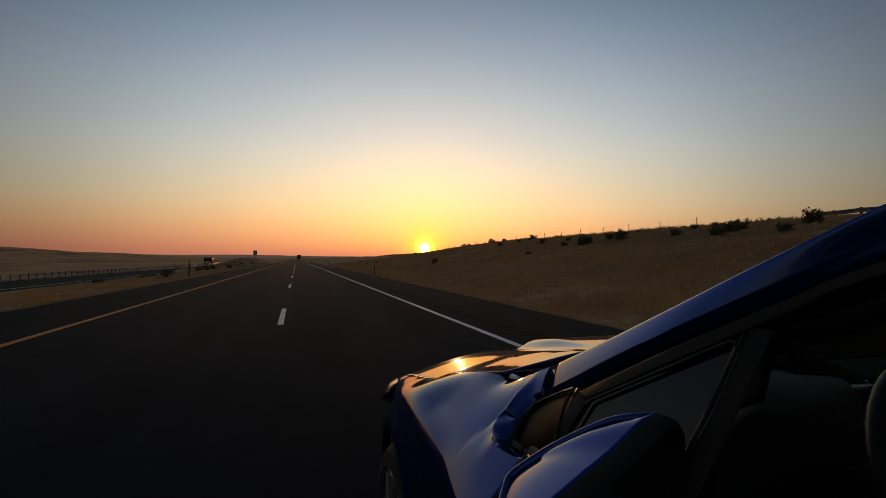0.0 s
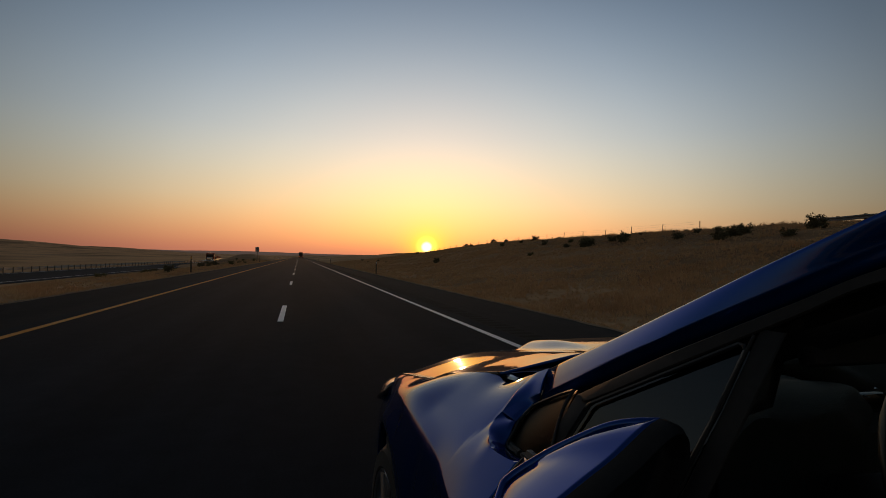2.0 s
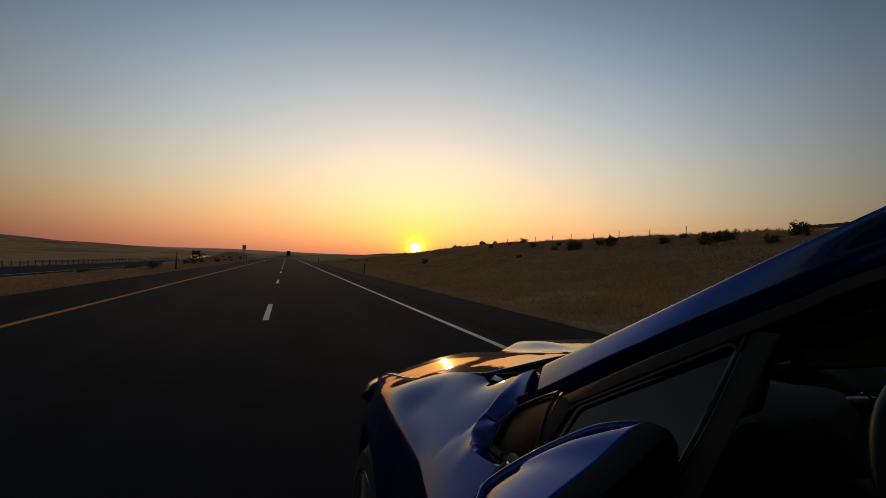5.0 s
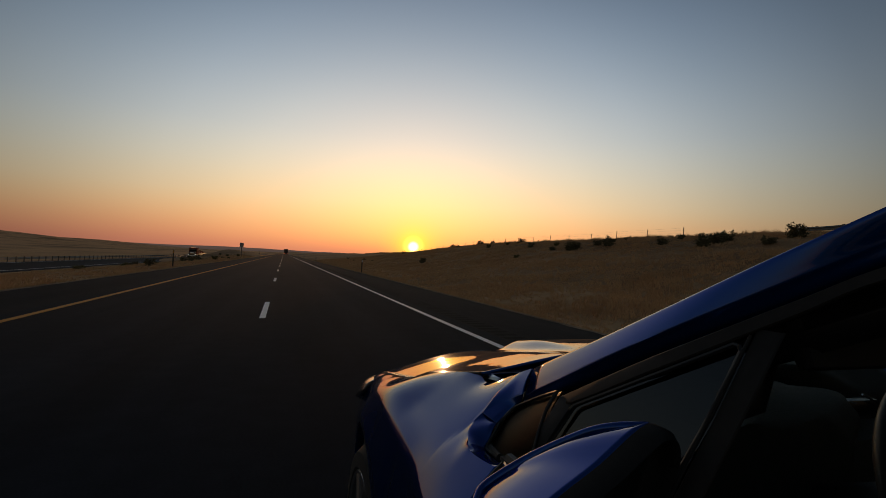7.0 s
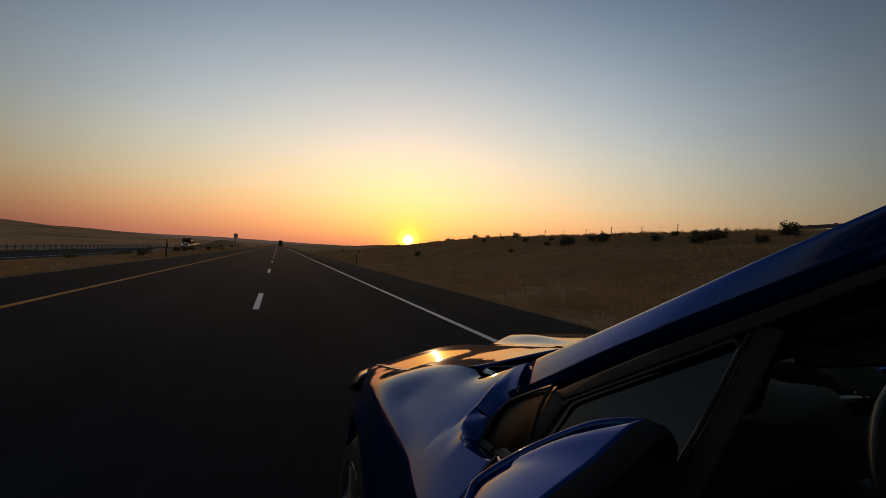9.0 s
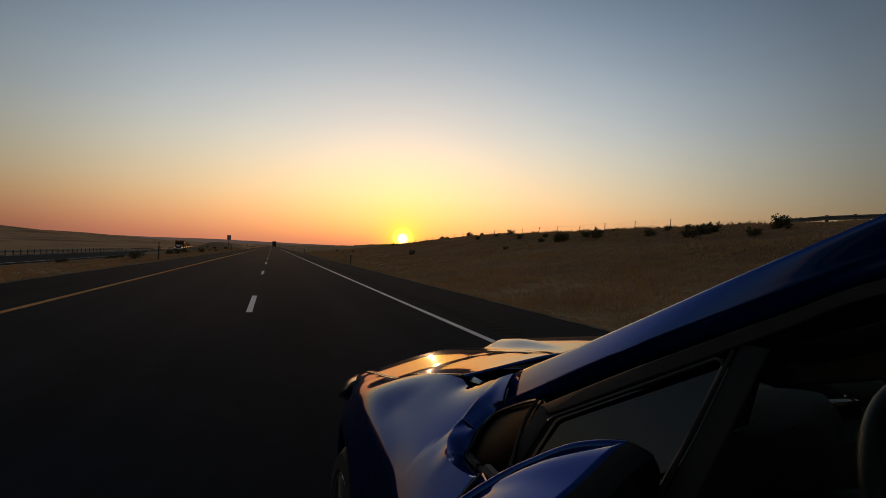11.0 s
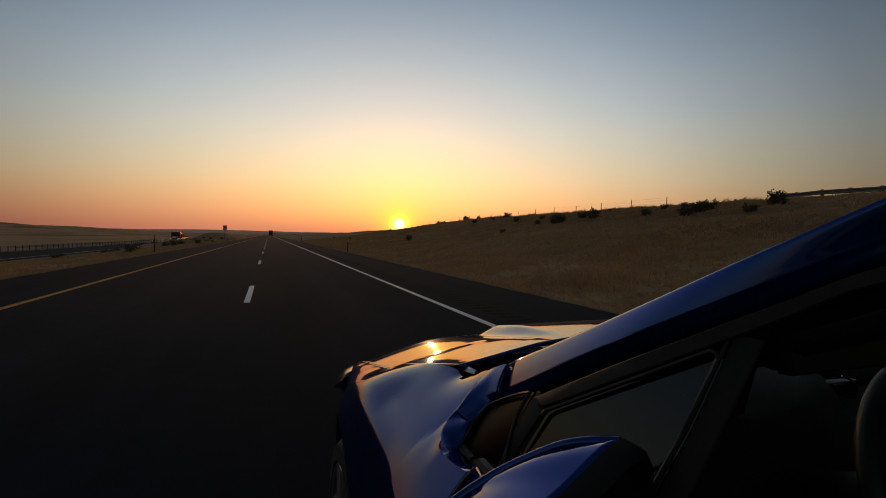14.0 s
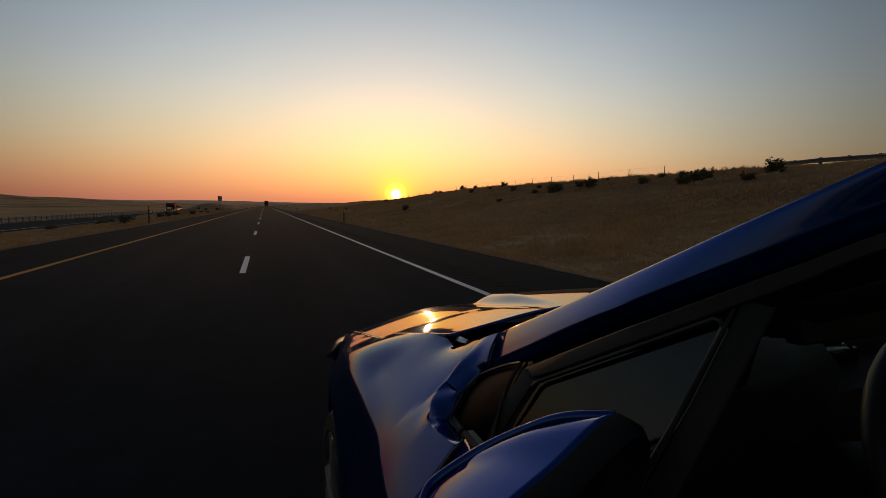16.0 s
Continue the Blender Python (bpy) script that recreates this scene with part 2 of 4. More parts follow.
def ground_z(x, y):
    """Height of the land: flat road bed, cut bank with a crest beside it, shallow median and far hills."""
    z = -.06
    far = math.hypot(x, y)
    if x > X_RIGHT:
        u = x - X_RIGHT
        wob = 1 + .10 * rough(x, y, .02, 3.0)
        ditch = -.30 * math.exp(-((u - 2.2) / 1.6) ** 2)
        crest = 4.5 * wob * smooth01((u - 1.0) / 31.0) * (1 - .34 * smooth01((y - 70) / 70))
        fade = 1 - .85 * smooth01((u - 38) / 60)
        z += ditch + crest * fade + (.12 * rough(x, y, .35, 7.0) + .05 * rough(x, y, 1.3, 4.0)) * smooth01(u / 4)
        z += 3.0 * smooth01((u - 70) / 300)
    elif x < X_LEFT:
        u = X_LEFT - x
        z += -1.40 * smooth01((u - 1) / 13) + .14 * rough(x, y, .3, 2.0) * smooth01(u / 3) * (1 - smooth01((u - 11) / 3))
        if u > 25:
            z += -.8 * smooth01((u - 25) / 14) + .25 * rough(x, y, .05, 5.0) * smooth01((u - 26) / 10)
        z += 40 * smooth01((u - 120) / 900) * (.75 + .25 * rough(x, y, .0016, 9.0)) * (1 - .8 * smooth01((y - 1500) / 2500)) * smooth01((u - 100 - .10 * max(y, 0)) / 500)
        bank = 2.6 * math.exp(-((y - 165) / 34) ** 2) * math.exp(-((u - 9) / 6.5) ** 2)
        z += bank * (1 + .25 * rough(x, y, .12, 6.0))
    z += 9 * smooth01((far - 700) / 2500) * (.7 + .5 * rough(x, y, .0012, 1.0))
    return z


def axis(near, first, ratio, end):
    out, v, s = [0.0], 0.0, first
    while v < end:
        v += s
        out.append(v)
        if v > near:
            s *= ratio
    return out


def build_ground():
    ax = axis(32, .8, 1.13, 4300)
    xs = sorted({round(-v, 3) for v in ax} | {round(v, 3) for v in ax} | {X_LEFT, X_RIGHT, X_LEFT - .25, X_RIGHT + .25})
    ys = sorted({-v for v in axis(10, 2.0, 1.25, 4300)} | set(axis(90, 1.2, 1.06, 4600)))
    bm = bmesh.new()
    add_grid(bm, [[(x, y, ground_z(x, y)) for x in xs] for y in ys])
    ob = part("ground", bm, DRY_GRASS)
    tagged(ob, "rolling dry brown grassland beside the highway", "ground", kind="structure")


build_ground()


def slab(x0, x1, y0, y1, z0, z1):
    return box((x0, y0, z0), (x1, y1, z1))


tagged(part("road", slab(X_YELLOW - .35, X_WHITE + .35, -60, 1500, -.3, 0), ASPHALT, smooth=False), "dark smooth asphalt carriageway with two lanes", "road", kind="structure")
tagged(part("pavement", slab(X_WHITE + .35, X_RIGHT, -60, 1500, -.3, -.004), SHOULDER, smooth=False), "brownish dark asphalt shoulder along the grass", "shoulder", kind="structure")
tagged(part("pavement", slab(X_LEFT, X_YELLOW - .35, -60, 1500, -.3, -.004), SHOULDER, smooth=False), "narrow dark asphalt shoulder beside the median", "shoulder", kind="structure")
tagged(part("trim", slab(X_WHITE - .055, X_WHITE + .055, -60, 1500, -.02, .005), WHITE_LINE, smooth=False), "solid white painted edge line on asphalt", "road marking", kind="structure")
tagged(part("trim", slab(X_YELLOW - .058, X_YELLOW + .058, -60, 1500, -.02, .005), YELLOW_LINE, smooth=False), "solid yellow painted edge line on asphalt", "road marking", kind="structure")


def build_dashes():
    """White lane dashes, 3 m long every 12.2 m, each a piece of the road."""
    me = None
    for k in range(-3, 40):
        y = 9.5 + 12.19 * k
        if me is None:
            first = part("lane_dash", box((-.053, 0, -.02), (.053, 3.05, .005)), WHITE_LINE, smooth=False)
            me = first.data
            ob = first
        else:
            ob = new("lane_dash", me)
        ob.location = (X_DASH, y, 0)
        ob.parent = bpy.data.objects["road"]


build_dashes()

# ---- the blue car ----
CX = 1.10
AXLE_F, AXLE_R, WHEEL_R = 1.45, -1.20, .318
car = thing("car", (CX, 0, 0), "glossy metallic blue sedan with its front side window open", "car")


def local(p, flip=False):
    x = p[0] - CX
    return (-x if flip else x, p[1], p[2])


def car_patch(name, ctrl, material, parent=None, nu=24, nv=24, flip=False, thick=.004, label="", rows=None):
    rows = rows or patch(ctrl, nu, nv)
    bm = bmesh.new()
    add_grid(bm, [[local(p, flip) for p in r] for r in rows])
    ob = part(name, bm, material, parent or car, label)
    if thick:
        s = ob.modifiers.new("skin", "SOLIDIFY")
        s.thickness, s.offset = thick, -1
    return ob


E_Y = [.84, .88, 1.0, 1.08, 1.15, 1.30, 1.36, 1.395, 1.45, 1.56, 1.68, 1.80, 1.95, 2.1, 2.3]
E_X = [.470, .476, .464, .452, .437, .405, .394, .378, .374, .367, .363, .362, .40, .52, .80]
E_Z = [1.00, .99, .955, .940, .925, .890, .876, .854, .841, .820, .800, .777, .735, .69, .63]


def hood_edge(y):
    return interp(y, E_Y, E_X), interp(y, E_Y, E_Z)


IN_Y = [1.0, 1.1, 1.2, 1.3, 1.4, 1.5, 1.6, 1.7, 1.80, 1.95, 2.1, 2.27]
IN_Z = [.971, .962, .949, .933, .915, .897, .879, .861, .842, .798, .738, .655]


def hood_point(s, v):
    yr, yf = 1.085 + .125 * s, 1.93 + .33 * math.sin(s * math.pi / 2)
    y = yr + (yf - yr) * v
    xe, ze = hood_edge(y)
    xe += .007
    x = xe + (CX - xe) * s
    zi = interp(y, IN_Y, IN_Z) + .016 * (1 - ((CX - x) / .7) ** 2) * (1 - smooth01((y - 1.7) / .4))
    z = ze + (zi - ze) * (1 - (1 - min((x - xe) / .30, 1.0)) ** 1.4)
    bulge = smooth01((.37 - (CX - x)) / .09) * smooth01((1.68 - y) / .07) * smooth01((y - 1.10) / .42)
    return (x, y, z + .034 * bulge)


def build_hood():
    ns, nv = 60, 60
    rows = []
    for j in range(nv + 1):
        v = j / nv
        half = [hood_point(i / ns, v) for i in range(ns + 1)]
        rows.append(half + [(2 * CX - p[0], p[1], p[2]) for p in half[-2::-1]])
    car_patch("hood", None, PAINT, rows=rows, thick=.006, label="blue hood with a raised scoop")


build_hood()


def arch_z(y, axle, low):
    d = abs(y - axle)
    return max(low, WHEEL_R + math.sqrt(max(.378 ** 2 - d * d, 0))) if d < .378 else low


CREASE = [(.340, 1.95, .680), (.302, 1.80, .725), (.293, 1.68, .755), (.280, 1.56, .778), (.271, 1.45, .793), (.266, 1.30, .803), (.266, 1.15, .802), (.265, 1.07, .798), (.264, 1.005, .793), (.261, .96, .789), (.256, .925, .785), (.252, .89, .782), (.248, .86, .779), (.243, .82, .776), (.239, .78, .774), (.235, .711, .772)]
NOSE = [(1.03, .500), (1.0, .473), (.988, .463), (.970, .450), (.955, .4375), (.940, .4225), (.922, .402), (.9035, .380), (.890, .364), (.870, .338), (.85, .310), (.80, .262)]  # height, x ahead of the quarter glass
TAIL_TOP = [(.4535, .918, .970), (.457, .900, .980), (.461, .884, .988), (.4675, .8635, .9975)]  # ridge up to the pillar
TAIL_KNEE = [(.380, .900, .9035), (.4035, .888, .9215), (.422, .866, .938), (.4335, .835, .9565)]
TAIL_GLASS = [(.388, .849, .900), (.405, .851, .9135), (.424, .849, .925), (.4345, .842, .933)]
FLANK = [(1.03, .540), (1.0, .490), (.975, .452), (.955, .415), (.934, .383), (.918, .363), (.896, .341), (.872, .321), (.85, .303), (.80, .262)]  # height, x
RIM = [  # inner edge and ridge, along the hood, the cowl, the pillar and round the quarter glass to the door
    ((.404, 1.95, .723), (.400, 1.95, .735)),
    ((.366, 1.80, .765), (.362, 1.80, .777)),
    ((.367, 1.68, .788), (.363, 1.68, .800)),
    ((.371, 1.56, .808), (.367, 1.56, .820)),
    ((.378, 1.45, .829), (.374, 1.45, .841)),
    ((.409, 1.30, .878), (.405, 1.30, .890)),
    ((.441, 1.15, .912), (.437, 1.15, .925)),
    ((.454, 1.085, .920), (.450, 1.085, .932)),
    ((.450, 1.035, .915), (.446, 1.032, .928)),
    ((.455, .985, .930), (.450, .982, .944)),
    ((.460, .938, .950), (.455, .938, .964)),
    ((.470, .912, .950), (.4535, .918, .970)),
    ((.455, .900, .938), (.4395, .913, .956)),
    ((.440, .895, .922), (.423, .909, .940)),
    ((.420, .890, .903), (.402, .905, .922)),
    ((.388, .849, .900), (.380, .900, .9035)),
    ((.376, .839, .891), (.364, .898, .890)),
    ((.370, .834, .878), (.3485, .884, .8815)),
    ((.368, .831, .868), (.337, .860, .8755)),
    ((.368, .828, .860), (.323, .826, .873)),
    ((.363, .805, .861), (.320, .806, .869)),
    ((.354, .762, .868), (.322, .762, .872)),
    ((.342, .713, .882), (.327, .713, .878)),
]


def roll_over(e, c, n):
    """A rounded section from a level shut line to the flare crease."""
    (x0, y0, z0), (x1, y1, z1) = e, c
    a, b = radians(10), radians(62)
    q = max((z0 - z1 - (x0 - x1) * math.tan(a)) / (math.sin(b) - math.cos(b) * math.tan(a)), .004)
    m = np.array((x1 + q * math.cos(b), y0, z1 + q * math.sin(b)))
    return np.array([(1 - t) ** 2 * np.array(e) + 2 * t * (1 - t) * m + t * t * np.array(c) for t in np.linspace(0, 1, n + 1)])


def build_fender(flip):
    n, m = 200, 36
    inner, ridge = spline([r[0] for r in RIM], n), spline([r[1] for r in RIM], n)
    crease = spline(CREASE, 200)[::-1]
    flank, nose = (spline([(x, 0, z) for z, x in t], 160)[::-1] for t in (FLANK, NOSE))
    ys = [.711, .78, .88, 1.0, 1.15, 1.30, 1.45, 1.56, 1.68, 1.80, 1.95]
    mid_x = [.222, .222, .224, .230, .238, .240, .243, .250, .264, .276, .315]
    mid_z = [.62, .60, .60, .63, .690, .705, .710, .700, .670, .630, .600]
    lip_x = [.220, .220, .219, .218, .221, .228, .233, .243, .258, .272, .32]
    eased = ridge.copy()
    for i in range(n + 1):
        h = min(13, i, n - i)
        eased[i] = ridge[i - h:i + h + 1].mean(axis=0)
    cowl = [smooth01((r[1] - .925) / .05) * smooth01((1.30 - r[1]) / .12) for r in ridge]
    sections = []
    for edge, g, soft in zip(ridge, eased, cowl):
        g = edge + (g - edge) * soft
        y = g[1] = edge[1]
        k = np.array((interp(y, crease[:, 1], crease[:, 0]), y, interp(y, crease[:, 1], crease[:, 2])))
        shift = .015 * smooth01((y - .85) / .34)

        lean = smooth01((y - .83) / .07) * (1 - smooth01((y - .93) / .62))

        def body(z):
            wide = interp(z, flank[:, 2], flank[:, 0])
            return wide + (interp(z, nose[:, 2], nose[:, 0]) - wide) * lean + shift
        reach = min(.07, (g[2] - k[2]) * .8)
        top, zt = g[0] - body(g[2]), min(.85, g[2] - .004)

        def upper(z):
            return body(z) + top * max(1 - (g[2] - z) / reach, 0) ** 2.4
        drop, slope = zt - k[2], (upper(zt) - upper(zt - .001)) / .001
        rear = []
        for t in np.linspace(0, 1, m + 1):
            z = g[2] + (k[2] - g[2]) * (t * .6 + .4 * t * t)
            if z >= zt:
                rear.append((upper(z), y, z))
                continue
            u = (zt - z) / drop
            x = (2 * u ** 3 - 3 * u * u + 1) * upper(zt) - (u ** 3 - 2 * u * u + u) * drop * slope + (3 * u * u - 2 * u ** 3) * k[0] - (u ** 3 - u * u) * drop * .78
            rear.append((x, y, z))
        w = smooth01((1.40 - y) / .26)
        sec = np.array(rear) * w + roll_over(g, k, m) * (1 - w)
        lead = np.array([max(1 - j / m / .3, 0) ** 2 for j in range(m + 1)])[:, None]
        sections.append(sec + (edge - g) * lead)
    sections = np.array(sections)
    ease = np.array([[smooth01((1.20 - q[1]) / .2) for q in sec] for sec in sections])[:, :, None]
    ease[0] = ease[-1] = ease[:, 0] = ease[:, -1] = 0
    for _ in range(24):
        near = sections.copy()
        near[1:-1, 1:-1] = (sections[:-2, 1:-1] + sections[2:, 1:-1] + sections[1:-1, :-2] + sections[1:-1, 2:]) / 4
        sections = sections + (near - sections) * ease * .8
    grid = []
    for a, sec in zip(inner, sections):
        k = sec[-1]
        y = k[1]
        mx, mz, lip = interp(y, ys, mid_x), interp(y, ys, mid_z), interp(y, ys, lip_x)
        low = arch_z(y, AXLE_F, .24)
        mx = lip + .003 + (mx - lip - .003) * min(1, max(0, (mz - low) / .22))
        mz = max(min(mz, k[2] - .04), low + .03)
        edge = [tuple(a + (sec[0] - a) * t) for t in (0, .25, .5, .75, .92)]
        lower = spline([k, (mx, y, mz), (lip, y, (mz + low) / 2), (lip + (.004 if low > .25 else .03), y, low), (lip + .03, y, low + .001)], 16)
        grid.append(edge + [tuple(p) for p in sec] + [tuple(p) for p in lower[1:]])
    car_patch("fender", None, PAINT, rows=grid, flip=flip, thick=.002)
    tail = []
    for t, k, g in zip(*(spline(c, 30) for c in (TAIL_TOP, TAIL_KNEE, TAIL_GLASS))):
        face = [t + (k - t) * u + np.array((-.0025, 0, .0015)) * math.sin(u * math.pi) for u in np.linspace(0, 1, 12)]
        turn = [k + (g - k) * u for u in (.03, .08, .3, .6, 1.0)]
        tail.append([tuple(q) for q in [t + np.array((.006, .003, -.012)), t + np.array((.003, .001, -.004))] + face + turn])
    car_patch("fender_tail", None, PAINT, rows=tail, flip=flip, thick=.002)


build_fender(False)
build_fender(True)


def build_hood_gap(flip):
    """Dark shut line between hood and fender."""
    bm = bmesh.new()
    pts = [(hood_edge(y)[0] + .0035, y, hood_edge(y)[1] - .002) for y in np.linspace(1.93, 1.09, 40)]
    tube(bm, [local(p, flip) for p in pts], .0042, 6)
    part("hood_seal", bm, BLACK, car)


build_hood_gap(False)
build_hood_gap(True)

for side in (-1, 1):
    hinge = bmesh.new()
    tube(hinge, [(side * .632, 1.105, .918), (side * .622, 1.085, .925), (side * .612, 1.05, .926)], [.006, .011, .007], 8)
    part("hood_hinge", hinge, CHROME, car, "grey metal hood hinge in the cowl gap")

PILLAR_UP = [(.4695, .860, .9985), (.471, .808, 1.024), (.475, .676, 1.084), (.481, .518, 1.159), (.490, .356, 1.237), (.512, .178, 1.317), (.540, -.03, 1.37), (.57, -.40, 1.410), (.585, -.75, 1.408), (.580, -1.08, 1.355), (.56, -1.52, 1.16), (.56, -1.74, 1.03)]
PILLAR_KNEE = [(.4345, .826, .9575), (.4375, .780, .982), (.444, .709, 1.021), (.454, .585, 1.086), (.463, .493, 1.134), (.473, .423, 1.170), (.484, .356, 1.204), (.500, .291, 1.239), (.512, .12, 1.314), (.525, -.12, 1.352), (.530, -.40, 1.364), (.545, -.75, 1.362), (.525, -1.08, 1.305), (.45, -1.48, 1.08), (.43, -1.69, .975)]
PILLAR_LOW = [(.438, .846, .931), (.440, .800, .957), (.440, .745, .982), (.444, .700, 1.004), (.460, .652, 1.029), (.470, .546, 1.086), (.477, .463, 1.129), (.484, .398, 1.162), (.490, .359, 1.182), (.504, .290, 1.220), (.515, .11, 1.290), (.530, -.12, 1.322), (.537, -.40, 1.337), (.540, -.75, 1.335), (.51, -1.08, 1.275), (.40, -1.46, 1.02), (.36, -1.66, .935)]
FRAME_TOP = [(.412, .674, .997), (.417, .594, 1.041), (.430, .502, 1.093), (.447, .435, 1.131), (.464, .382, 1.162), (.475, .349, 1.181), (.494, .285, 1.217), (.508, .10, 1.284), (.518, -.12, 1.311), (.53, -.40, 1.332), (.533, -.75, 1.331), (.50, -1.05, 1.275)]
FRAME_BOTTOM = [(.403, .636, .996), (.407, .580, 1.025), (.421, .490, 1.077), (.439, .426, 1.115), (.454, .382, 1.142), (.468, .343, 1.166), (.488, .282, 1.203), (.502, .09, 1.263), (.513, -.12, 1.288), (.527, -.40, 1.304), (.527, -.75, 1.303), (.495, -1.05, 1.24)]


def by_y(pts, n):
    """The same line stepped evenly along y from the first point to the last."""
    pts = np.array(pts)
    ys = np.linspace(pts[0][1], pts[-1][1], n)
    o = np.argsort(pts[:, 1])
    return [np.array((np.interp(y, pts[o, 1], pts[o, 0]), y, np.interp(y, pts[o, 1], pts[o, 2]))) for y in ys]


def build_pillars(flip):
    up, knee, low = (by_y(spline(p, 120), 70) for p in (PILLAR_UP, PILLAR_KNEE, PILLAR_LOW))
    rows = []
    for a, k, b in zip(up, knee, low):
        inner = a + np.array((.024, -.004, -.014))
        roll = (k - a) * .10 + np.array((-.002, 0, .001))
        rows.append([tuple(p) for p in spline([inner, a + np.array((.012, 0, -.003)), a + np.array((.003, 0, .0)), a + roll, a + (k - a) * .55 + np.array((-.002, 0, .0015)), a + (k - a) * .95, k + (b - k) * .05, k + (b - k) * .3, b, b + np.array((.012, 0, -.004))], 28)])
    car_patch("roof_pillar", None, PAINT, rows=rows, flip=flip, thick=.003)


build_pillars(False)
build_pillars(True)


def sym(rows):
    return [list(r) + [(2 * CX - p[0], p[1], p[2]) for p in r[-2::-1]] for r in rows]


def build_roof_and_glass():
    up = spline(PILLAR_UP, 60)
    front = [p for p in up if p[1] <= .11 and p[1] >= -1.06]
    rows = [[tuple(p + (np.array((CX, p[1] + (.06 if i == 0 else 0), p[2])) - p) * s + np.array((0, 0, .035 * math.sin(s * math.pi / 2)))) for s in np.linspace(0, 1, 10)] for i, p in enumerate(front)]
    car_patch("roof", None, PAINT, rows=sym(rows), thick=.01)
    glass = []
    for p in [q for q in up if q[1] > .09]:
        k = (p[1] - .10) / .75
        c = np.array((CX, p[1] + .06 + .15 * k, p[2] + .02 - .045 * k))
        glass.append([tuple(p + np.array((.012, 0, -.004)) + (c - p) * math.sin(s * math.pi / 2) * np.array((0, 1, 1)) + np.array(((CX - p[0] - .012) * s, 0, 0))) for s in np.linspace(0, 1, 14)])
    car_patch("windshield", None, GLASS, rows=sym(glass), thick=.004)
    base = glass[0]
    cowl = [[base[i] for i in range(14)], [tuple(np.array(hood_point(i / 13, 0)) + np.array((.0, -.02, -.03))) for i in range(14)], [tuple(np.array(hood_point(i / 13, 0)) + np.array((0, .02, -.035))) for i in range(14)]]
    car_patch("cowl", None, GLOSS, rows=sym(cowl), thick=.003, label="black cowl panel below the windscreen")
    back = [p for p in up if p[1] <= -1.05]
    rear = [[tuple(p + np.array((.01, 0, -.004)) + (np.array((CX, p[1] - .08, p[2] + .015)) - p) * s) for s in np.linspace(0, 1, 10)] for p in back]
    car_patch("rear_window", None, GLASS, rows=sym(rear), thick=.004)


build_roof_and_glass()


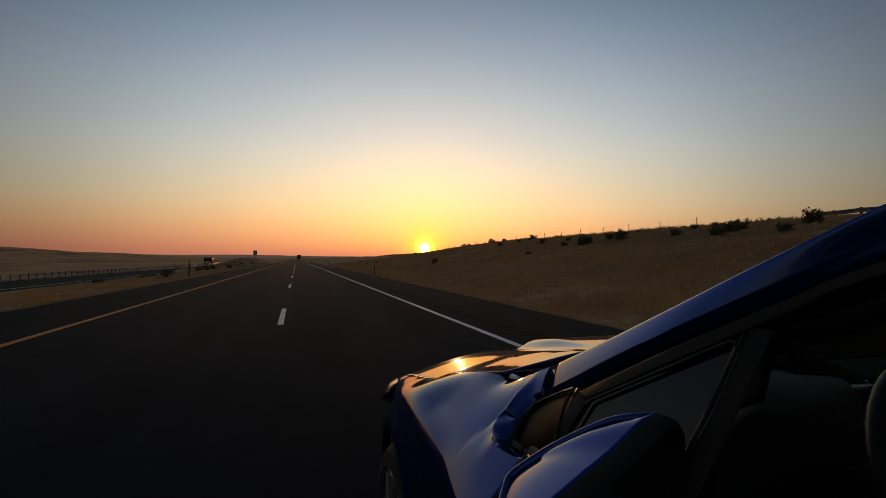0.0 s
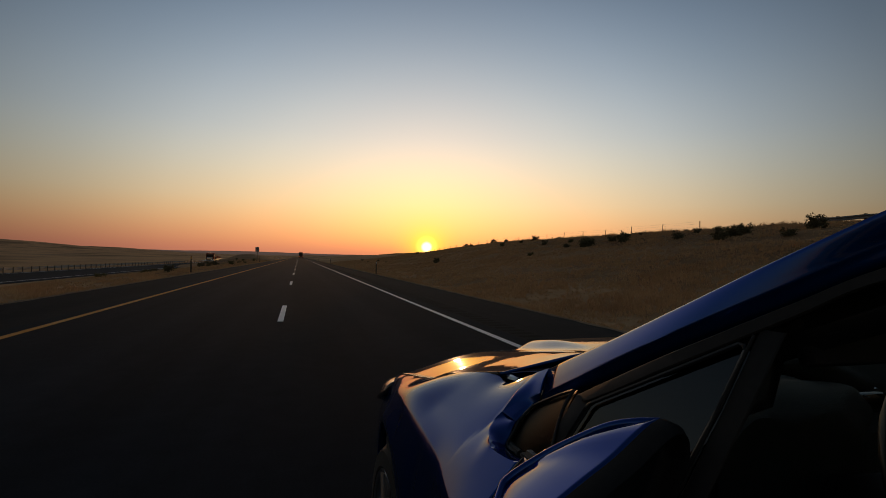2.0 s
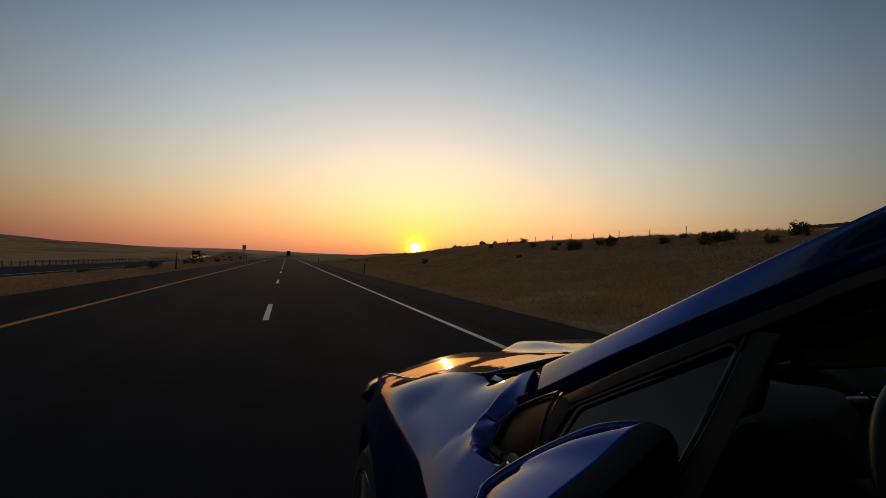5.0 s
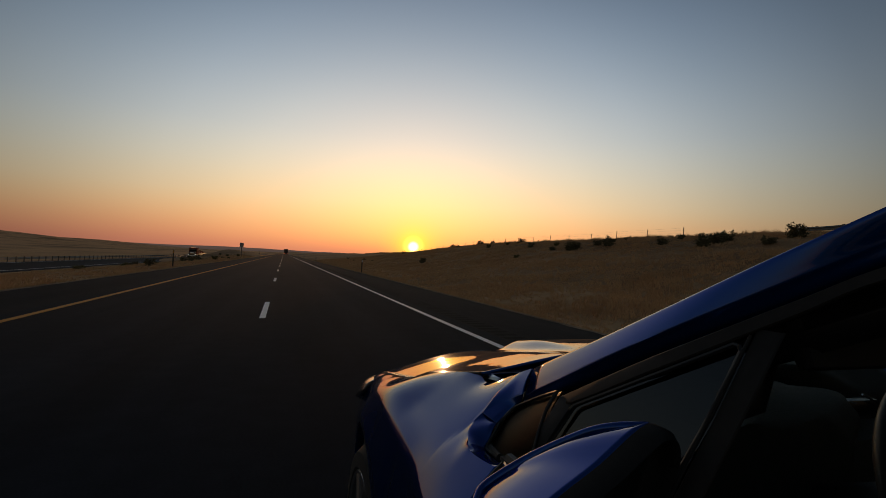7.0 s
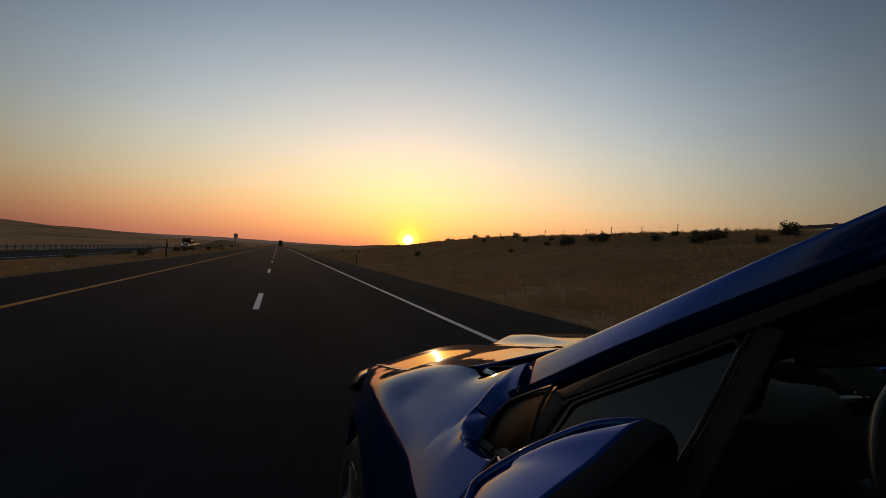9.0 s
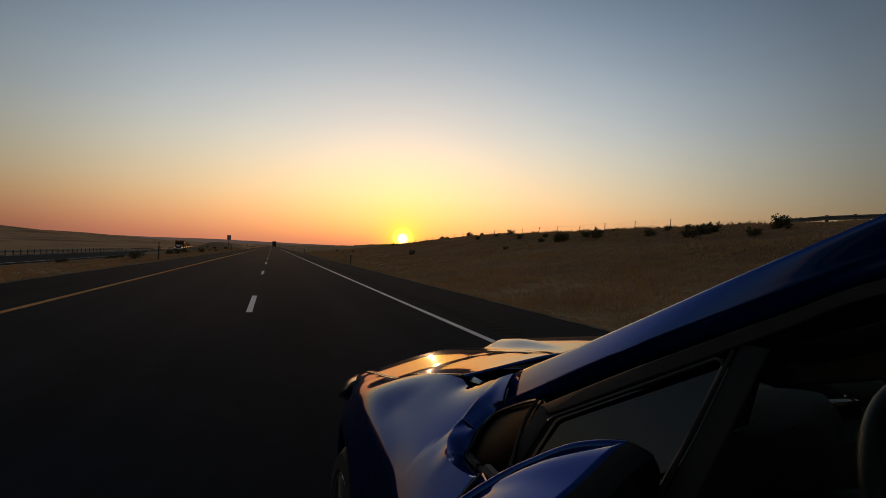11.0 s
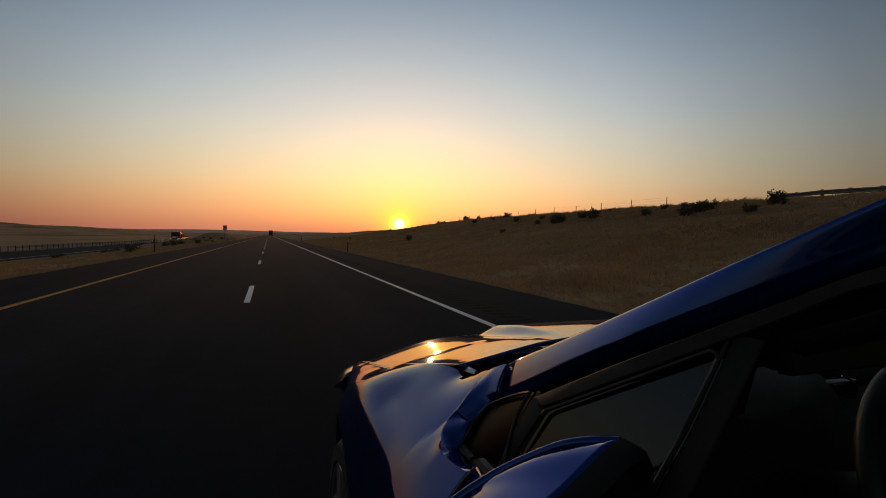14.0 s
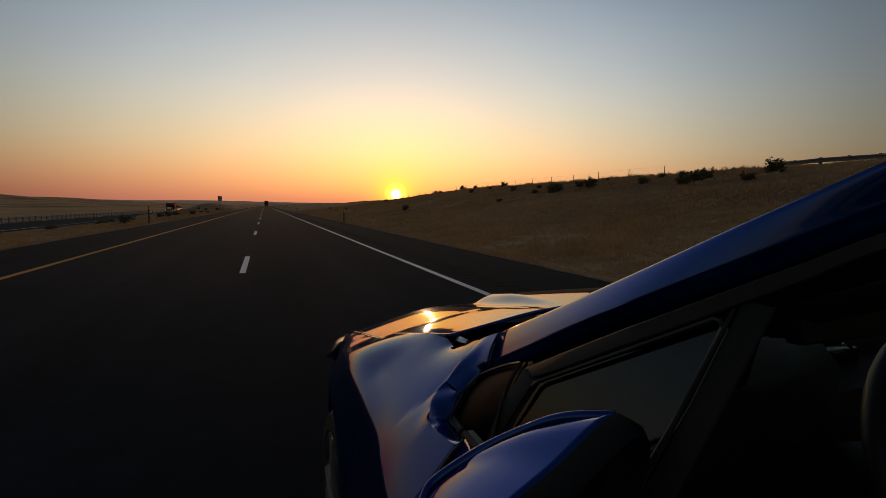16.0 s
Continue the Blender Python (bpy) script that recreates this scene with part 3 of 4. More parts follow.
def build_side(flip):
    def plane(y, z):
        return .34 + .46 * (z - .9)
    # door skins
    for name, y0, y1 in (("front_door", .709, -.36), ("rear_door", -.366, -1.02)):
        ctrl = []
        for y in np.linspace(y0, y1, 6):
            k = smooth01((-.6 - y) / .5)
            ctrl.append([(.340 + .015 * k, y, .888 + .04 * k), (.315, y, .862 + .04 * k), (.280, y, .816 + .01 * k), (.236, y, .764), (.224, y, .62), (.220, y, .45), (.245, y, .27)])
        door = car_patch(name, ctrl, PAINT, nu=20, nv=24, flip=flip, thick=.004)
        panel = [[(.372, y, .902), (.36, y, .80), (.35, y, .6), (.36, y, .30)] for y in np.linspace(y0, y1, 4)]
        car_patch("door_panel", panel, INTERIOR, door, nu=6, nv=6, flip=flip, thick=.01, label="dark plastic inner door panel")
        belt = bmesh.new()
        tube(belt, [local((.346, y, .893), flip) for y in np.linspace(y0 - .002, y1, 8)], .009, 6)
        part("belt_trim", belt, BLACK, door)
        if name == "front_door":
            handle = bmesh.new()
            tube(handle, [local(p, flip) for p in ((.235, -.12, .80), (.20, -.15, .80), (.195, -.24, .80), (.23, -.28, .80))], .012, 8)
            part("handle", handle, PAINT, door)
    # black window frame between pillar and glass
    fr = []
    for p, q in zip(spline(FRAME_TOP, 80), spline(FRAME_BOTTOM, 80)):
        inset = .012
        fr.append([tuple(p + np.array((.030, 0, .002))), tuple(p + np.array((.003, 0, 0))), tuple(p * .9 + q * .1), tuple(p * .1 + q * .9), tuple(q + np.array((.003, 0, 0))), tuple(q + np.array((inset, 0, 0)))])
    car_patch("window_frame", None, SATIN, rows=fr, flip=flip, thick=.004, label="matt black window surround")
    # panes: quarter light, fixed front pane, main door pane, rear door pane
    quarter = [(.412, .681, 1.003), (.424, .742, .980), (.431, .800, .954), (.433, .841, .932), (.423, .848, .924), (.404, .850, .9125), (.387, .848, .899), (.374, .836, .890), (.369, .831, .876), (.366, .822, .864), (.355, .735, .878), (.352, .655, .900), (.362, .654, .930), (.378, .664, .956), (.395, .678, .979)]
    panes = (("quarter_glass", spline(quarter + quarter[:1], 48)[:-1], .003),
             ("fixed_pane", [(.346, .640, .897), (.385, .604, .999), (.389, .597, 1.007), (.448, .399, 1.127), (.450, .393, 1.126), (.449, .389, 1.121), (.424, .398, 1.056), (.392, .416, .973), (.350, .436, .897)], .003),
             ("rear_pane", [(.35, -.40, .902), (.53, -.40, 1.292), (.53, -.75, 1.292), (.505, -1.03, 1.228), (.36, -1.03, .93)], .0))
    for name, corners, seal_r in panes:
        bm = bmesh.new()
        q = np.array(corners)

        def terms(v):
            y, z = v[:, 1], v[:, 2]
            return np.c_[np.ones(len(v)), y, z, y * z, y * y, z * z][:, :6 if name == "quarter_glass" else 3]
        fit = np.linalg.lstsq(terms(q), q[:, 0], rcond=None)[0]
        q[:, 0] = terms(q) @ fit
        corners = [tuple(p) for p in q]
        rings = []
        for k in (1, .8, .6, .4, .2, .04):
            ring = q.mean(axis=0) + (q - q.mean(axis=0)) * k
            ring[:, 0] = terms(ring) @ fit
            rings.append([bm.verts.new(local((p[0] + .008, p[1], p[2]), flip)) for p in ring])
        for a, b in zip(rings, rings[1:]):
            for i in range(len(a)):
                bm.faces.new((a[i - 1], a[i], b[i], b[i - 1]))
        bm.faces.new(rings[-1])
        g = part(name, bm, PRIVACY if name == "quarter_glass" else TINTED, car, "dark tinted side glass", smooth=False)
        sk = g.modifiers.new("skin", "SOLIDIFY")
        sk.thickness = .004
        g.visible_shadow = False
        if seal_r:
            seal = bmesh.new()
            tube(seal, [local(p, flip) for p in corners], seal_r, 6, closed=True)
            part("seal", seal, BLACK, g)

    sill = bmesh.new()
    tube(sill, [local(p, flip) for p in ((.371, .838, .863), (.362, .80, .867), (.355, .757, .874))], .0065, 8)
    tube(sill, [local(p, flip) for p in ((.353, .742, .877), (.350, .70, .884), (.348, .655, .892))], .0065, 8)
    part("glass_sill", sill, RUBBER, car, "dark trim under the quarter glass")
    seam = bmesh.new()
    tube(seam, [local(p, flip) for p in spline([(.338, .711, .885), (.315, .711, .863), (.280, .711, .817), (.236, .711, .765), (.224, .711, .62), (.222, .711, .45)], 24)], .0032, 6)
    part("door_seam", seam, BLACK, car)

    shut = bmesh.new()
    tube(shut, [local(p, flip) for p in spline([(.4745, .858, .990), (.460, .850, .977), (.442, .833, .954), (.440, .846, .930)], 16)], .0055, 8)
    part("pillar_seam", shut, RUBBER, car)

    def strap(name, pts, w, material):
        rows = [[(p[0] + .002, p[1] + w / 2, p[2]), (p[0], p[1] + w / 2.3, p[2]), (p[0], p[1] - w / 2.3, p[2]), (p[0] + .002, p[1] - w / 2, p[2])] for p in pts]
        car_patch(name, None, material, rows=rows, flip=flip, thick=.005)
    strap("division_bar", [(.350, .650, .892), (.374, .642, .955), (.408, .645, 1.000)], .045, SATIN)
    strap("division_bar", [(.352, .412, .893), (.392, .399, .968), (.422, .380, 1.055), (.460, .367, 1.146)], .030, SATIN)
    bead = bmesh.new()
    tube(bead, [local(p, flip) for p in ((.350, .431, .900), (.388, .415, .965), (.420, .396, 1.061), (.456, .385, 1.139))], .0018, 6)
    part("seal", bead, RUBBER, car, "thin black seal beside the fixed pane")
    strap("door_pillar", [(.35, -.365, .90), (.44, -.355, 1.10), (.535, -.345, 1.30)], .085, GLOSS)


build_side(False)
build_side(True)


def build_mirror(flip):
    outline = [(.380, .425, 1.010), (.376, .423, 1.034), (.354, .42, 1.040), (.302, .42, 1.004), (.26, .42, .979), (.205, .42, .943), (.165, .42, .905), (.160, .42, .875), (.19, .42, .852), (.28, .422, .850), (.322, .425, .872), (.352, .428, .935)]
    ring = spline(outline + outline[:1], 48)[:-1] + np.array((.001, 0, .001))
    c = ring.mean(axis=0)
    cap_rows, specs = [], ((1.0, .0), (.960, .009), (.908, .020), (.848, .033), (.785, .045), (.70, .060), (.635, .070), (.52, .084), (.37, .100), (.19, .112), (.02, .118))
    for s, dy in specs:
        cap_rows.append([tuple(c + (p - c) * s + np.array((-abs(s - 1) * .04, dy, -dy * .03))) for p in np.r_[ring, ring[:1]]])
    mirror = car_patch("door_mirror", None, PAINT, rows=cap_rows, flip=flip, thick=.003, label="blue door mirror with black housing")
    rim = bmesh.new()
    tube(rim, [local(p, flip) for p in spline([(.371, .430, 1.034), (.352, .452, 1.028), (.335, .475, 1.017), (.316, .500, .998), (.289, .526, .973), (.255, .538, .950), (.230, .541, .933), (.217, .528, .926), (.203, .507, .920), (.182, .467, .910)], 40)], .0058, 10)
    part("cap_rim", rim, PAINT, mirror)
    bezel = []
    for s, dy in ((1.0, -.001), (1.0, -.022), (.95, -.034), (.91, -.030), (.88, -.012)):
        bezel.append([tuple(c + (p - c) * s + np.array((0, dy, 0))) for p in np.r_[ring, ring[:1]]])
    car_patch("housing", None, HOUSING, mirror, rows=bezel, flip=flip, thick=0)
    bm = bmesh.new()
    bm.faces.new([bm.verts.new(local(c + (p - c) * .9 + np.array((0, -.014, 0)), flip)) for p in ring])
    part("mirror_glass", bm, CHROME, mirror)
    stalk = bmesh.new()
    tube(stalk, [local(p, flip) for p in ((.27, .46, .870), (.30, .48, .860), (.33, .50, .855))], [.022, .026, .032], 10)
    part("stalk", stalk, BLACK, mirror)


build_mirror(False)
build_mirror(True)


def lathe(profile, seg=40):
    """Rings about the x axis from (x, r) pairs."""
    bm = bmesh.new()
    rings = [[bm.verts.new((x, r * math.cos(a), r * math.sin(a))) for a in [2 * math.pi * i / seg for i in range(seg)]] for x, r in profile]
    for a, b in zip(rings, rings[1:]):
        for i in range(seg):
            bm.faces.new((a[i], a[(i + 1) % seg], b[(i + 1) % seg], b[i]))
    return bm


def build_wheels():
    for flip in (False, True):
        for axle in (AXLE_F, AXLE_R):
            tyre = part("wheel", lathe([(.01, .235), (.0, .245), (.004, .29), (.03, .312), (.07, WHEEL_R), (.16, WHEEL_R), (.20, .312), (.225, .29), (.23, .24)]), RUBBER, car, "black rubber tyre on an alloy wheel")
            tyre.location = ((.242 - CX) if not flip else (CX - .242), axle, WHEEL_R)
            if flip:
                tyre.rotation_euler = (0, 0, math.pi)
            rim = part("rim", lathe([(.012, .24), (.002, .236), (.006, .225), (.03, .215), (.12, .20)]), ALLOY, tyre)
            part("brake_disc", lathe([(.09, .15), (.09, .03), (.1, .03)]), BLACK, tyre)
            for k in range(10):
                a = 2 * math.pi * (k // 2) / 5 + (.16 if k % 2 else -.16)
                bm = bmesh.new()
                tube(bm, [(.02, .04 * math.cos(a), .04 * math.sin(a)), (.012, .14 * math.cos(a), .14 * math.sin(a)), (.016, .225 * math.cos(a), .225 * math.sin(a))], [.017, .012, .014], 6)
                part("spoke", bm, ALLOY, rim)


build_wheels()


def build_ends():
    top = [(.400, 1.95, .730), (.52, 2.10, .685), (.75, 2.22, .655), (CX, 2.26, .65)]
    rows = []
    for p in spline(top, 20):
        x, y, z = p
        rows.append([(x, y, z), (x - .02, y + .04, z - .06), (x - .03 + .01, y + .08, .50), (x - .02, y + .09, .36), (x + .01, y + .05, .20)])
    rows = [[tuple(q) for q in spline(r, 14)] for r in rows]
    cols = [list(c) for c in zip(*rows)]
    car_patch("front_bumper", None, PAINT, rows=sym(cols), thick=.005)
    for flip in (False, True):
        lamp = [[(.345, 1.69, .775), (.300, 1.69, .766), (.275, 1.70, .735)], [(.358, 1.80, .770), (.300, 1.80, .745), (.268, 1.80, .69)], [(.395, 1.95, .735), (.330, 1.95, .70), (.312, 1.95, .64)], [(.50, 2.10, .69), (.45, 2.10, .65), (.43, 2.10, .61)]]
        lamp = [[(p[0] - .003, p[1], p[2] + .003) for p in r] for r in lamp]
        car_patch("headlight", lamp, LENS, nu=16, nv=8, flip=flip, thick=.012, label="clear glossy headlight lens over a grey reflector")
        side = [[(.245 + .03, y, .27), (.25, y, .20), (.40, y, .17)] for y in np.linspace(1.06, -.82, 6)]
        car_patch("sill", side, BLACK, nu=10, nv=6, flip=flip, thick=.004)
        quarter = []
        for y in np.linspace(-1.026, -2.05, 26):
            k = smooth01((-1.5 - y) / .6)
            low = arch_z(y, AXLE_R, .26)
            quarter.append([tuple(q) for q in spline([(.36 + .06 * k, y, .935), (.31 + .06 * k, y, .90), (.235 + .07 * k, y, max(.79, low + .06)), (.203 + .07 * k, y, max(.66, low + .03)), (.205 + .08 * k, y, low)], 14)])
        car_patch("rear_fender", None, PAINT, rows=quarter, flip=flip, thick=.003)
        tl = [[(.325, -1.9, .86), (.295, -1.9, .78), (.28, -1.9, .72)], [(.355, -2.03, .86), (.335, -2.06, .78), (.33, -2.06, .72)], [(.55, -2.12, .86), (.55, -2.14, .78), (.55, -2.13, .72)]]
        car_patch("tail_light", tl, TAIL, nu=12, nv=8, flip=flip, thick=.01, label="dark red tail light lens")
    deck = [[(.42, y, .937), (.75, y, .985), (CX, y, 1.0)] for y in (-1.62, -1.8, -2.0)]
    car_patch("boot_lid", None, PAINT, rows=sym([[tuple(q) for q in spline(r, 12)] for r in deck] + [[(p[0], -2.12, p[2] - .04) for p in spline(deck[-1], 12)], [(p[0], -2.14, .66) for p in spline(deck[-1], 12)]]), thick=.005)
    rear = [[(.29, -2.04, .72), (.45, -2.14, .70), (CX, -2.2, .68)], [(.28, -2.04, .5), (.45, -2.17, .5), (CX, -2.24, .48)], [(.33, -2.0, .25), (.48, -2.12, .24), (CX, -2.18, .24)]]
    car_patch("rear_bumper", None, PAINT, rows=sym([[tuple(q) for q in spline(r, 12)] for r in rear]), thick=.005)
    part("underbody", box((-.80, -2.0, .17), (.80, 1.05, .22), .01), BLACK, car)
    part("engine_bay", box((-.62, 1.1, .2), (.62, 2.1, .60), .01), BLACK, car)


LENS = mat("headlight_lens", (.03, .03, .035), .2, .1, coat=.6)
TAIL = mat("red_lens", (.10, .004, .004), .15)
build_ends()


def build_cabin():
    dash = [[(.50, .83, .925), (.75, .95, .925), (CX, 1.0, .93)], [(.44, .70, .915), (.75, .74, .920), (CX, .74, .93)], [(.43, .60, .890), (.75, .62, .895), (CX, .64, .90)], [(.44, .58, .82), (.75, .60, .82), (CX, .62, .82)], [(.45, .62, .55), (.75, .62, .55), (CX, .65, .55)]]
    car_patch("dashboard", None, INTERIOR, rows=sym([[tuple(q) for q in spline(r, 14)] for r in dash]), thick=.01, label="dark grey moulded dashboard")
    hood = [[(.62, .72, .93), (.845, .72, .990), (.978, .72, .984), (1.108, .72, .966), (1.16, .72, .93)], [(.60, .65, .92), (.77, .65, .985), (.89, .65, .982), (1.02, .66, .970), (1.08, .66, .93)], [(.60, .58, .90), (.677, .58, .969), (.774, .58, .962), (.90, .60, .960), (.97, .60, .91)], [(.61, .575, .88), (.685, .575, .955), (.774, .575, .948), (.89, .595, .946), (.96, .595, .90)], [(.61, .570, .78), (.685, .570, .80), (.774, .570, .80), (.89, .590, .80), (.96, .590, .78)]]
    car_patch("instrument_hood", hood, INTERIOR, nu=14, nv=24, thick=.01, label="dark grey hood over the instruments")
    display = [[(1.03, .86, .97), (1.048, .83, 1.001), (1.135, .83, 1.022), (1.20, .82, 1.018), (1.38, .82, 1.005)], [(1.06, .78, .96), (1.074, .76, 1.007), (1.14, .75, .988), (1.226, .74, .957), (1.40, .74, .945)], [(1.06, .77, .90), (1.09, .75, .93), (1.14, .745, .925), (1.226, .735, .92), (1.40, .735, .91)]]
    car_patch("display_hood", [[tuple(q) for q in r] for r in display], INTERIOR, nu=14, nv=16, thick=.008, label="dark hood over the centre display")
    for bars in ([(1.089, .69, .945), (1.120, .69, .922), (1.147, .69, .898), (1.106, .69, .883)], [(1.134, .69, .968), (1.160, .69, .958), (1.175, .69, .946)], [(1.098, .688, .954), (1.113, .688, .951)]):
        bm = bmesh.new()
        tube(bm, [local(p) for p in bars], .0022, 6)
        part("vent_trim", bm, CHROME, car, "bright trim on the centre air vent")
    part("air_vent", box((.98 - CX + .06, .695, .87), (1.20 - CX, .73, .955), .01), GLOSS, car)
    wheel = bmesh.new()
    c, tilt = Vector((.864, .36, .900)), radians(25)
    ring = [c + Vector((.185 * math.cos(a), .185 * math.sin(a) * math.sin(tilt), .185 * math.sin(a) * math.cos(tilt))) for a in np.linspace(0, 2 * math.pi, 40, endpoint=False)]
    tube(wheel, [local(p) for p in ring], .0165, 10, closed=True)
    steer = part("steering_wheel", wheel, BLACK, car, "black leather steering wheel")
    for a in (0, math.pi, -math.pi / 2):
        bm = bmesh.new()
        tube(bm, [local(c + Vector((0, .02, 0))), local(c + Vector((.18 * math.cos(a), .18 * math.sin(a) * math.sin(tilt) + .005, .18 * math.sin(a) * math.cos(tilt))))], [.03, .016], 8)
        part("spoke", bm, BLACK, steer)
    bm = bmesh.new()
    tube(bm, [local(c + Vector((0, .0, 0))), local(c + Vector((0, .30, -.12)))], [.06, .04], 12)
    part("column", bm, BLACK, steer)
    # added dark panels that keep the bright strip above the dashboard black
    for x in (.74, 1.46):
        blocker = box((-.22, -.012, -.118), (.22, .012, 0), .01)
        bmesh.ops.rotate(blocker, verts=blocker.verts, cent=(0, 0, 0), matrix=Matrix.Rotation(radians(-18), 3, "X"))
        bmesh.ops.translate(blocker, verts=blocker.verts, vec=(x - CX, .41, 1.215))
        part("view_blocker", blocker, BLACK, car, "dark panel added to block the bright view through the windscreen")
    for flip in (False, True):
        trim = [[tuple(p + np.array((.016, -.012, -.012))), tuple(p + np.array((.055, -.03, -.05))), tuple(p + np.array((.05, -.05, -.085))), tuple(p + np.array((.015, -.04, -.07)))] for p in spline(PILLAR_UP, 60) if p[1] > -.2]
        car_patch("pillar_trim", None, BLACK, rows=trim, flip=flip, thick=.003)
    for flip in (False, True):
        sail = [[(.47, .50, 1.02), (.465, .44, 1.02)], [(.585, .52, 1.03), (.575, .46, 1.03)], [(.60, .50, 1.16), (.59, .44, 1.16)], [(.50, .42, 1.20), (.49, .38, 1.20)]]
        car_patch("corner_trim", None, BLACK, rows=sail, flip=flip, thick=.02)
    lining = [[(.50, .12, 1.30), (.8, .20, 1.345), (CX, .22, 1.36)], [(.54, -.3, 1.37), (.8, -.3, 1.40), (CX, -.3, 1.41)], [(.56, -1.0, 1.34), (.8, -1.0, 1.37), (CX, -1.0, 1.38)]]
    car_patch("headliner", None, INTERIOR, rows=sym([[tuple(q) for q in spline(r, 8)] for r in lining]), thick=.008)
    for x in (.75, 1.45):
        seat = part("seat", box((x - CX - .25, -.45, .30), (x - CX + .25, .08, .48), .05), INTERIOR, car)
        bm = box((-.24, -.09, 0), (.24, .06, .62), .05)
        bmesh.ops.rotate(bm, verts=bm.verts, cent=(0, 0, 0), matrix=Matrix.Rotation(radians(22), 3, "X"))
        bmesh.ops.translate(bm, verts=bm.verts, vec=(x - CX, -.42, .44))
        part("backrest", bm, INTERIOR, seat)
        part("headrest", box((x - CX - .13, -.78, 1.04), (x - CX + .13, -.68, 1.20), .03), INTERIOR, seat)


build_cabin()


# ---- the far carriageway and the roadside ----
OPP_Z = -1.45
tagged(part("road", slab(-31.0, -21.5, -60, 1400, OPP_Z - .4, OPP_Z + .03), ASPHALT, smooth=False), "dark asphalt carriageway for oncoming traffic beyond the median", "road", kind="structure")
for x in (-30.2, -22.6):
    tagged(part("trim", slab(x - .07, x + .07, -60, 1400, OPP_Z, OPP_Z + .035), WHITE_LINE, smooth=False), "pale painted edge line on the far carriageway", "road marking", kind="structure")

WOOD_POST = mat("weathered_post", (.05, .04, .03), .9, col2=(.11, .09, .07), scale=9, stretch=(1, 1, .1), bump=.3)
REFLECT = mat("white_reflector", (.7, .7, .68), .35)
AMBER = mat("amber_reflector", (.6, .25, .02), .35)


def guardrail(label, x_of, y0, y1, z_of, step=1.9, half=.08):
    """A W-beam rail on posts that runs along the road."""
    rail = thing("guardrail", (x_of(y0), y0, z_of(y0)), label, "guardrail")
    prof = [(0, .0), (-.035, .04), (-.035, .09), (.03, .14), (.03, .18), (-.035, .23), (-.035, .28), (0, .32)]
    n = int((y1 - y0) / step)
    o = Vector(rail.location)
    bm = bmesh.new()
    ys = [y0 + step * i for i in range(n + 1)]
    add_grid(bm, [[Vector((x_of(y) + px, y, z_of(y) + .44 + pz)) - o for px, pz in prof] for y in ys])
    beam = part("beam", bm, GALV, rail)
    m = beam.modifiers.new("skin", "SOLIDIFY")
    m.thickness = .006
    post_mesh = None
    for y in ys:
        if post_mesh is None:
            p = part("post", box((.04, -half, -.4), (.04 + 2 * half, half, .82), .01), WOOD_POST, rail, smooth=False)
            post_mesh = p.data
        else:
            p = new("post", post_mesh)
            p.parent = rail
        p.location = Vector((x_of(y), y, z_of(y))) - o
    return rail


guardrail("galvanised steel guardrail on wooden posts along the crest", lambda y: 39.0, -30, 29, lambda y: ground_z(39.0, y))
guardrail("low steel guardrail along the far carriageway", lambda y: -31.6, 20, 330, lambda y: ground_z(-31.6, y) - .15, 2.0, .05)


def delineator(x, y, mat_top, h=1.15):
    t = thing("delineator_post", (x, y, ground_z(x, y)), "slim dark roadside post with a reflector on top", "post", "delineator posts along the road")
    bm = bmesh.new()
    add_grid(bm, [[(-.045, .012, z), (-.02, 0, z), (.02, 0, z), (.045, .012, z)] for z in (-.2, .3, .7, h)])
    p = part("stake", bm, WOOD_POST, t)
    m = p.modifiers.new("skin", "SOLIDIFY")
    m.thickness = .02
    part("reflector", box((-.04, -.034, h - .22), (.04, -.024, h - .06), .004), mat_top, t)


for x, y, r in ((6.1, 40, REFLECT), (6.1, 100, REFLECT), (6.1, 160, REFLECT), (6.1, 220, REFLECT), (-6.9, 36, AMBER), (-6.9, 96, AMBER), (-6.9, 156, AMBER)):
    delineator(x, y, r)


